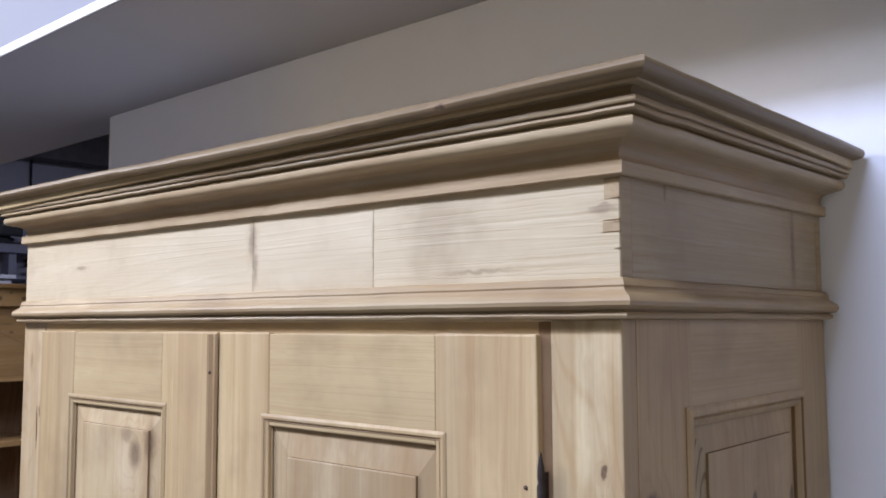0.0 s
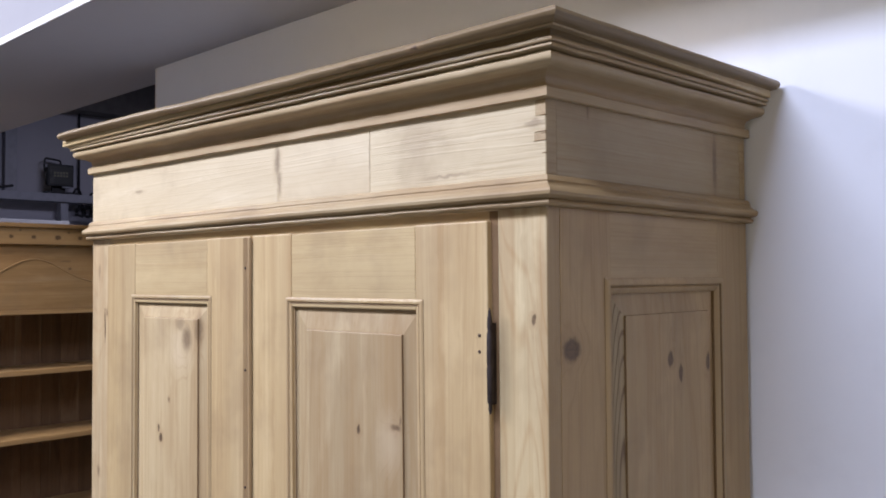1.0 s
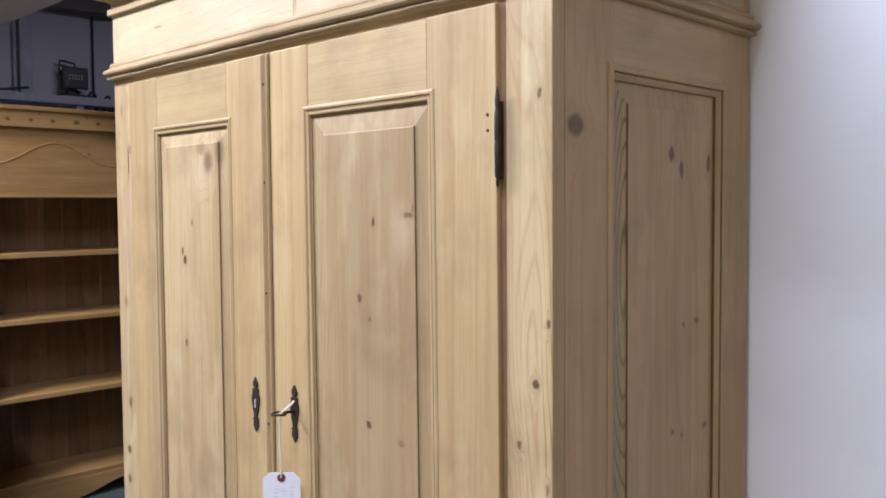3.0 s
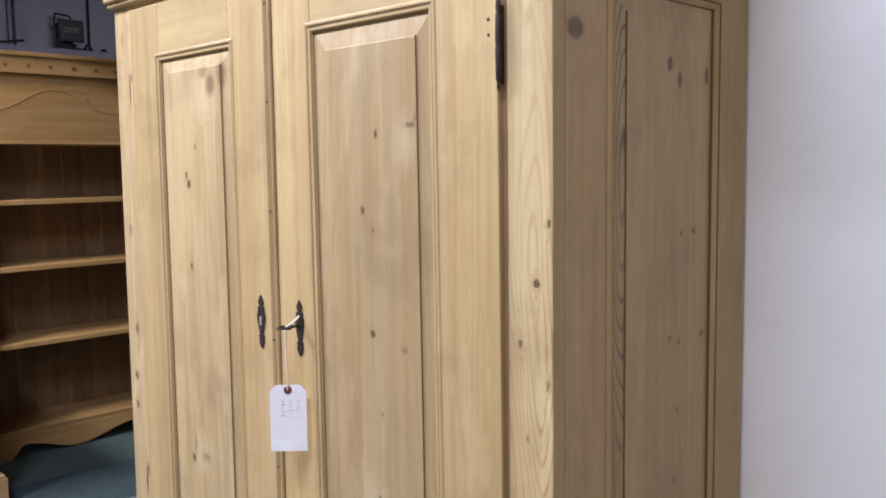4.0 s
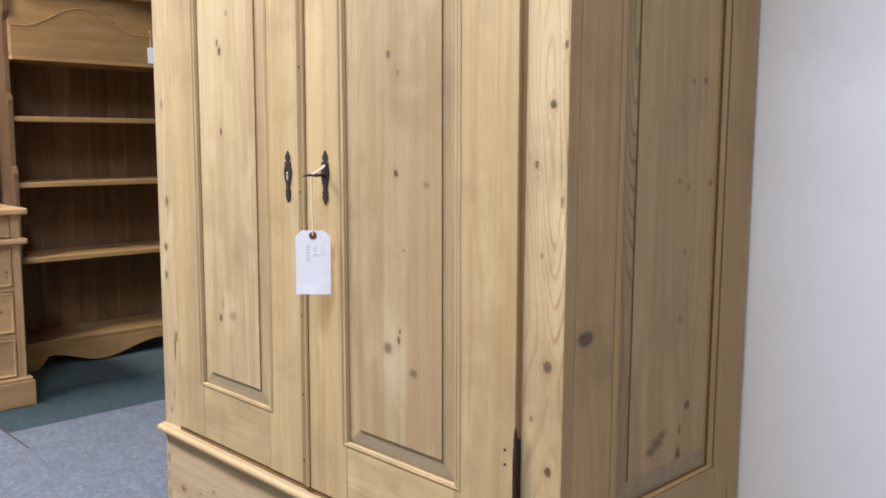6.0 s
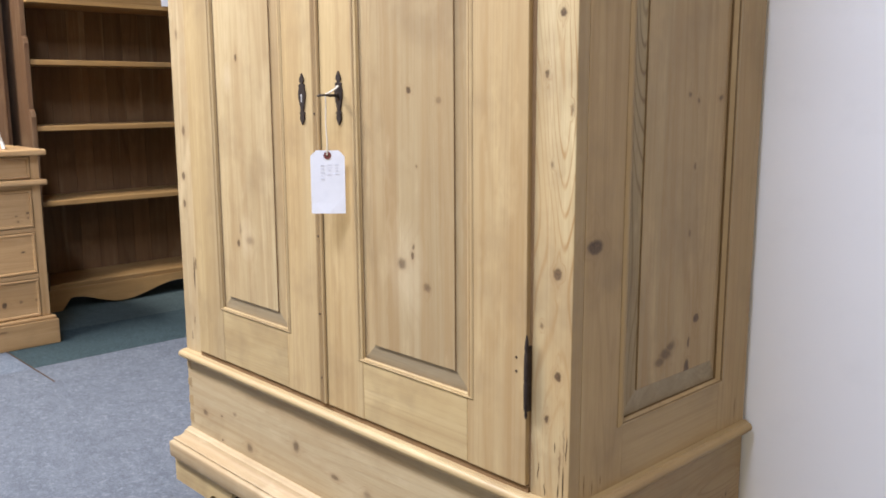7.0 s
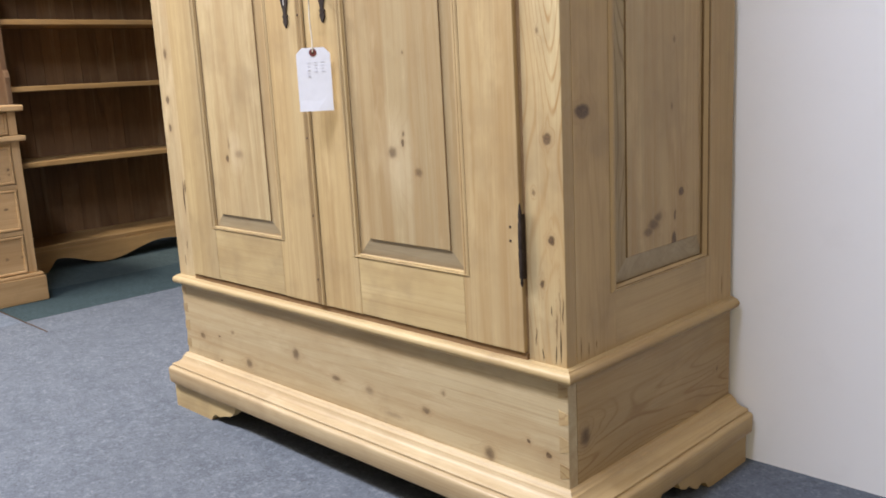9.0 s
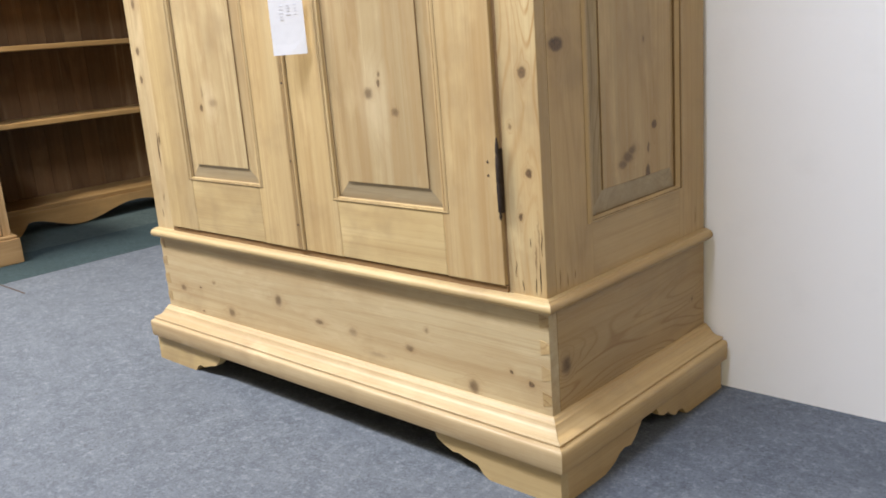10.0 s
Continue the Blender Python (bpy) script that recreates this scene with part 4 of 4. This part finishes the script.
for dx in (0.0, 0.003):
    loop = [(-0.5755 + dx, FACE - 0.034, 1.0285), (-0.5755 + dx * 1.3, FACE - 0.022, 1.0335), (-0.5755 + dx, FACE - 0.010, 1.0400), (-0.5755 + dx, FACE - 0.004, 1.0450)]
    part("string", tube(loop, 0.0014, 6), "string", tag, smooth=True)

# ---------------------------------------------------------------- the bookcase
BX, BY0, BY1, BD = -3.45, 0.385, 1.755, 0.32
bookcase = thing("bookcase", ((BX - BD / 2), (BY0 + BY1) / 2, 0.0), "tall open honey-coloured pine bookcase with arched aprons and empty shelves", "bookcase")
edge = [(-3.77, 0.0), (BX, 0.0), (BX, 0.90), (BX + 0.004, 0.93), (BX - 0.006, 0.955), (BX - 0.022, 0.965), (BX - 0.020, 1.24), (BX - 0.016, 1.262), (BX - 0.024, 1.285), (BX - 0.040, 1.296), (BX - 0.040, 1.62), (BX - 0.02, 1.66), (BX - 0.02, 1.85), (-3.77, 1.85)]
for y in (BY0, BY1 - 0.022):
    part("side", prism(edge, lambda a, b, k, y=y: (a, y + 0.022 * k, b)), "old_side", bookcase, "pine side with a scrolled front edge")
for z, setback in ((0.128, 0.002), (0.533, 0.006), (0.887, 0.010), (1.192, 0.030)):
    part("shelf", block((BX - BD + 0.012, BY0 + 0.022, z - 0.024), (BX - setback, BY1 - 0.022, z), 0.003), "old_x", bookcase)
part("top", block((BX - BD - 0.005, BY0 - 0.012, 1.842), (BX + 0.012, BY1 + 0.012, 1.862), 0.004), "old_x", bookcase)
part("frieze_rail", block((BX - 0.022, BY0 + 0.022, 1.766), (BX - 0.002, BY1 - 0.022, 1.842), 0.002), "old_x", bookcase, "knotty top rail")
part("back_rail", block((BX - 0.046, BY0 + 0.022, 1.47), (BX - 0.034, BY1 - 0.022, 1.766), 0.001), "old_x", bookcase)
part("shelf", block((BX - BD + 0.012, BY0 + 0.022, 1.446), (BX - 0.004, BY1 - 0.022, 1.466), 0.003), "old_x", bookcase)
mid = (BY0 + BY1) / 2
arch = []
for i in range(41):
    y = BY0 + 0.022 + (BY1 - BY0 - 0.044) * i / 40
    u = abs(y - mid)
    arch.append((y, 1.598 + 0.100 * (0.5 + 0.5 * math.cos(math.pi * (u - 0.345) / 0.27)) if abs(u - 0.345) < 0.27 else 1.598))
part("arched_apron", prism([(BY0 + 0.022, 1.466)] + arch + [(BY1 - 0.022, 1.466)], lambda a, b, k: (BX - 0.004 - 0.017 * k, a, b)), "old_x", bookcase, "apron with a double arch")
# thin tube added to draw the lit line along the arch's edge
part("edge_bead", tube([(BX - 0.0045, a, b) for a, b in arch], 0.0032, 6), "old_x", bookcase)
low = []
for i in range(61):
    y = BY0 + (BY1 - BY0) * i / 60
    u = mid - abs(y - mid) - BY0
    if u < 0.078:
        z = 0.0
    elif u < 0.125:
        z = 0.060 * math.sin((u - 0.078) / 0.047 * math.pi / 2)
    elif u < 0.37:
        z = 0.033 + 0.027 * math.cos((u - 0.125) / 0.245 * math.pi)
    else:
        z = 0.006 + 0.062 * (0.5 - 0.5 * math.cos(min(1.0, (u - 0.37) / 0.31) * math.pi))
    low.append((y, z))
part("base_apron", prism(low + [(BY1, 0.106), (BY0, 0.106)], lambda a, b, k: (BX + 0.003 - 0.02 * k, a, b)), "old_x", bookcase, "scrolled base apron")
# back planks use the pine darkened for shade behind the shelves
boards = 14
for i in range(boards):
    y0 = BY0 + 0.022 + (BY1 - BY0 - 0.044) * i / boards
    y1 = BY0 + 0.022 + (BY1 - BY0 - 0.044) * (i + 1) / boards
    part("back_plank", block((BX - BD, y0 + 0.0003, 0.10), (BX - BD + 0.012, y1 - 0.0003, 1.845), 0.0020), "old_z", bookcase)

small_tag = thing("shelf_tag", (BX + 0.006, 1.12, 1.466), "small white card tag hanging on the bookcase apron", "tag")
part("card", prism([(1.050, 1.465), (1.088, 1.465), (1.088, 1.535), (1.081, 1.545), (1.057, 1.545), (1.050, 1.535)], lambda a, b, k: (BX + 0.010 - 0.0015 * k + (1.555 - b) * 0.06, a, b)), "card", small_tag)
part("string", tube([(BX + 0.010, 1.069, 1.542), (BX + 0.004, 1.07, 1.59), (BX + 0.002, 1.069, 1.63)], 0.0012, 6), "string", small_tag)

cupboard = thing("white_cupboard", (-5.4, 0.75, 0.0), "plain white painted cupboard standing behind the bookcase", "cupboard")
part("body", block((-5.60, 0.05, 0.06), (-5.20, 1.612, 1.972), 0.003), "white_paint", cupboard)
part("plinth", block((-5.58, 0.07, 0.0), (-5.22, 1.59, 0.06)), "white_paint", cupboard)
part("top", block((-5.61, 0.04, 1.972), (-5.185, 1.632, 1.996), 0.003), "white_paint", cupboard)

# ---------------------------------------------------------------- the chest of drawers
CX, CY0, CY1 = -2.93, -0.62, 0.222
chest = thing("chest_of_drawers", (-3.15, -0.2, 0.0), "light pine chest of drawers with moulded top and deep plinth", "chest")
part("body", block((-3.36, CY0, 0.11), (CX - 0.016, CY1, 0.785), 0.002), "chest_z", chest)
part("top", block((-3.375, CY0 - 0.024, 0.788), (CX + 0.036, CY1 + 0.024, 0.813), 0.008, segments=3), "chest_y", chest)
part("waist_moulding", block((-3.368, CY0 - 0.018, 0.668), (CX + 0.032, CY1 + 0.020, 0.691), 0.008, segments=3), "chest_y", chest)
part("plinth", block((-3.372, CY0 - 0.020, 0.0), (CX + 0.030, CY1 + 0.022, 0.104), 0.003), "chest_y", chest)
part("plinth_cap", block((-3.368, CY0 - 0.014, 0.104), (CX + 0.024, CY1 + 0.016, 0.118), 0.006), "chest_y", chest)
part("stile", block((CX - 0.016, CY1 - 0.034, 0.118), (CX, CY1, 0.668), 0.002), "chest_z", chest)
part("stile", block((CX - 0.016, CY0, 0.118), (CX, CY0 + 0.034, 0.668), 0.002), "chest_z", chest)
part("stile", block((CX - 0.016, CY1 - 0.034, 0.691), (CX, CY1, 0.788), 0.002), "chest_z", chest)
part("stile", block((CX - 0.016, CY0, 0.691), (CX, CY0 + 0.034, 0.788), 0.002), "chest_z", chest)
for z0, z1 in ((0.475, 0.492), (0.282, 0.300), (0.652, 0.668)):
    part("divider", block((CX - 0.016, CY0 + 0.034, z0), (CX, CY1 - 0.034, z1), 0.002), "chest_y", chest)
for z0, z1 in ((0.695, 0.784), (0.495, 0.650), (0.303, 0.472), (0.121, 0.279)):
    a0, a1 = CY0 + 0.037, CY1 - 0.037
    front, grid = ring_rows([(a0, a1, z0, z1, -0.012), (a0, a1, z0, z1, 0.001), (a0 + 0.004, a1 - 0.004, z0 + 0.004, z1 - 0.004, 0.004), (a0 + 0.009, a1 - 0.009, z0 + 0.009, z1 - 0.009, 0.003),
                             (a0 + 0.012, a1 - 0.012, z0 + 0.012, z1 - 0.012, -0.003)], lambda a, b, h: (CX + h, a, b))
    front.faces.new(grid[-1])
    drawer = part("drawer", front, "chest_y", chest)
    for y in (a0 + 0.17, a1 - 0.17) if z0 < 0.69 else ():
        if y < 0.0:
            part("knob", lathe((CX - 0.003, y, (z0 + z1) / 2), 0, [(0.0, 0.009), (0.010, 0.008), (0.016, 0.016), (0.024, 0.018), (0.030, 0.012), (0.032, 0.002)], 16), "chest_z", drawer, smooth=True)

dark = thing("tall_cupboard", (-3.80, -0.15, 0.0), "tall dark brown wooden cupboard behind the chest of drawers", "cupboard")
part("body", block((-4.02, -0.62, 0.07), (-3.60, 0.345, 1.86), 0.003), "old_side", dark)
part("plinth", block((-4.0, -0.60, 0.0), (-3.60, 0.33, 0.07)), "old_side", dark)
part("top", block((-4.04, -0.64, 1.86), (-3.575, 0.365, 1.885), 0.004), "old_side", dark)
for y0, y1 in ((-0.60, -0.142), (-0.138, 0.325)):
    leaf = part("door", block((-3.60, y0, 0.09), (-3.582, y1, 1.84), 0.003), "old_side", dark)
    part("door_panel", block((-3.583, y0 + 0.08, 0.19), (-3.578, y1 - 0.08, 1.74), 0.003), "old_z", leaf)

easel = thing("white_easel", (-3.03, 0.03, 0.813), "white painted wooden table easel on the chest of drawers", "easel")
part("leg", tube([(-2.985, 0.112, 0.816), (-3.01, 0.085, 0.93), (-3.035, 0.055, 1.06)], 0.008, 8), "white_paint", easel)
part("leg", tube([(-2.985, -0.04, 0.816), (-3.01, -0.012, 0.93), (-3.035, 0.018, 1.06)], 0.008, 8), "white_paint", easel)
part("ledge", block((-3.01, -0.03, 0.862), (-2.98, 0.10, 0.876), 0.002), "white_paint", easel)

# ---------------------------------------------------------------- the far wall
flood = thing("floodlight", (-6.40, 2.07, 2.31), "small black floodlight standing on grey cable trunking", "floodlight")
part("housing", block((-6.46, 1.985, 2.365), (-6.38, 2.155, 2.510), 0.012), "black", flood, "finned black lamp housing")
for k in range(7):
    part("cooling_fin", block((-6.478, 2.000 + 0.022 * k, 2.385), (-6.461, 2.006 + 0.022 * k, 2.490), 0.001), "black", flood)
part("rim", block((-6.381, 1.968, 2.350), (-6.362, 2.172, 2.525), 0.005), "black", flood)
glass = part("glass", block((-6.3625, 1.982, 2.366), (-6.358, 2.158, 2.510), 0.001), "lens", flood, "dull grey lamp glass")
for r in range(2):
    for c in range(5):
        part("lamp_chip", block((-6.3585, 2.014 + 0.024 * c, 2.425 + 0.024 * r), (-6.3570, 2.028 + 0.024 * c, 2.440 + 0.024 * r)), "chip", glass)
part("handle", tube([(-6.42, 1.972, 2.46), (-6.42, 1.962, 2.50), (-6.42, 1.966, 2.566), (-6.42, 1.975, 2.574), (-6.42, 2.082, 2.562), (-6.42, 2.090, 2.552), (-6.42, 2.090, 2.505)], 0.008, 8), "black", flood, smooth=True)
part("bracket", block((-6.43, 2.02, 2.305), (-6.40, 2.12, 2.362), 0.004), "black", flood)
part("maker_plate", block((-6.3815, 2.085, 2.338), (-6.360, 2.140, 2.350), 0.001), "trunking", flood)
part("foot", block((-6.46, 1.96, 2.292), (-6.36, 2.22, 2.308), 0.003), "black", flood)
setting("trunking_bracket", block((-6.46, 2.075, 2.052), (-6.37, 2.135, 2.224), 0.004), "trunking", "grey bracket under the cable trunking", "bracket")
setting("trunking", block((-6.50, 0.80, 2.225), (-6.34, 5.5, 2.290), 0.004), "trunking", "grey cable trunking running along the far wall", "trunking")
setting("ledge", block((-6.50, 0.80, 2.03), (-6.40, 5.5, 2.05), 0.004), "trunking", "grey ledge below the trunking on the far wall", "ledge")
setting("pilaster", block((-6.50, 1.672, 2.292), (-6.435, 1.762, 2.968), 0.006), "trunking", "grey boxed upright on the far wall", "pilaster")
setting("conduit", lathe((-6.475, 1.645, 0.0), 2, [(2.29, 0.014), (2.97, 0.014)], 12), "trunking", "grey vertical cable conduit on the far wall", "conduit")
cable = tagged(new("cable", mesh_of("cable", tube([(-6.47, 2.262, 2.97 - 0.68 * i / 8) for i in range(9)], 0.008, 6), "cable")), "thin black cable running down the far wall", "cable")
loops = [(-6.36, 2.17 + 0.26 * i / 14, 2.30 + 0.05 * math.sin(i * 0.9) - 0.004 * i) for i in range(15)]
tagged(new("cable", mesh_of("cable", tube(loops, 0.010, 6), "cable")), "looped black cable lying on the trunking", "cable")
droop = [(-6.35, 0.9 + 0.80 * i / 12, 2.33 - 0.05 * math.sin(math.pi * i / 12) + 0.02 * (1 - i / 12)) for i in range(13)]
tagged(new("cable", mesh_of("cable", tube(droop, 0.010, 6), "cable")), "drooping black cable above the trunking", "cable")
bundle = [(-6.38 + 0.02 * math.sin(i * 1.7), 2.20 + 0.30 * (i % 14) / 14, 2.16 + 0.05 * math.sin(i * 1.1)) for i in range(42)]
tagged(new("cable_bundle", mesh_of("cable_bundle", tube(bundle, 0.009, 6), "cable")), "tangled bundle of black cable hanging below the trunking", "cable")
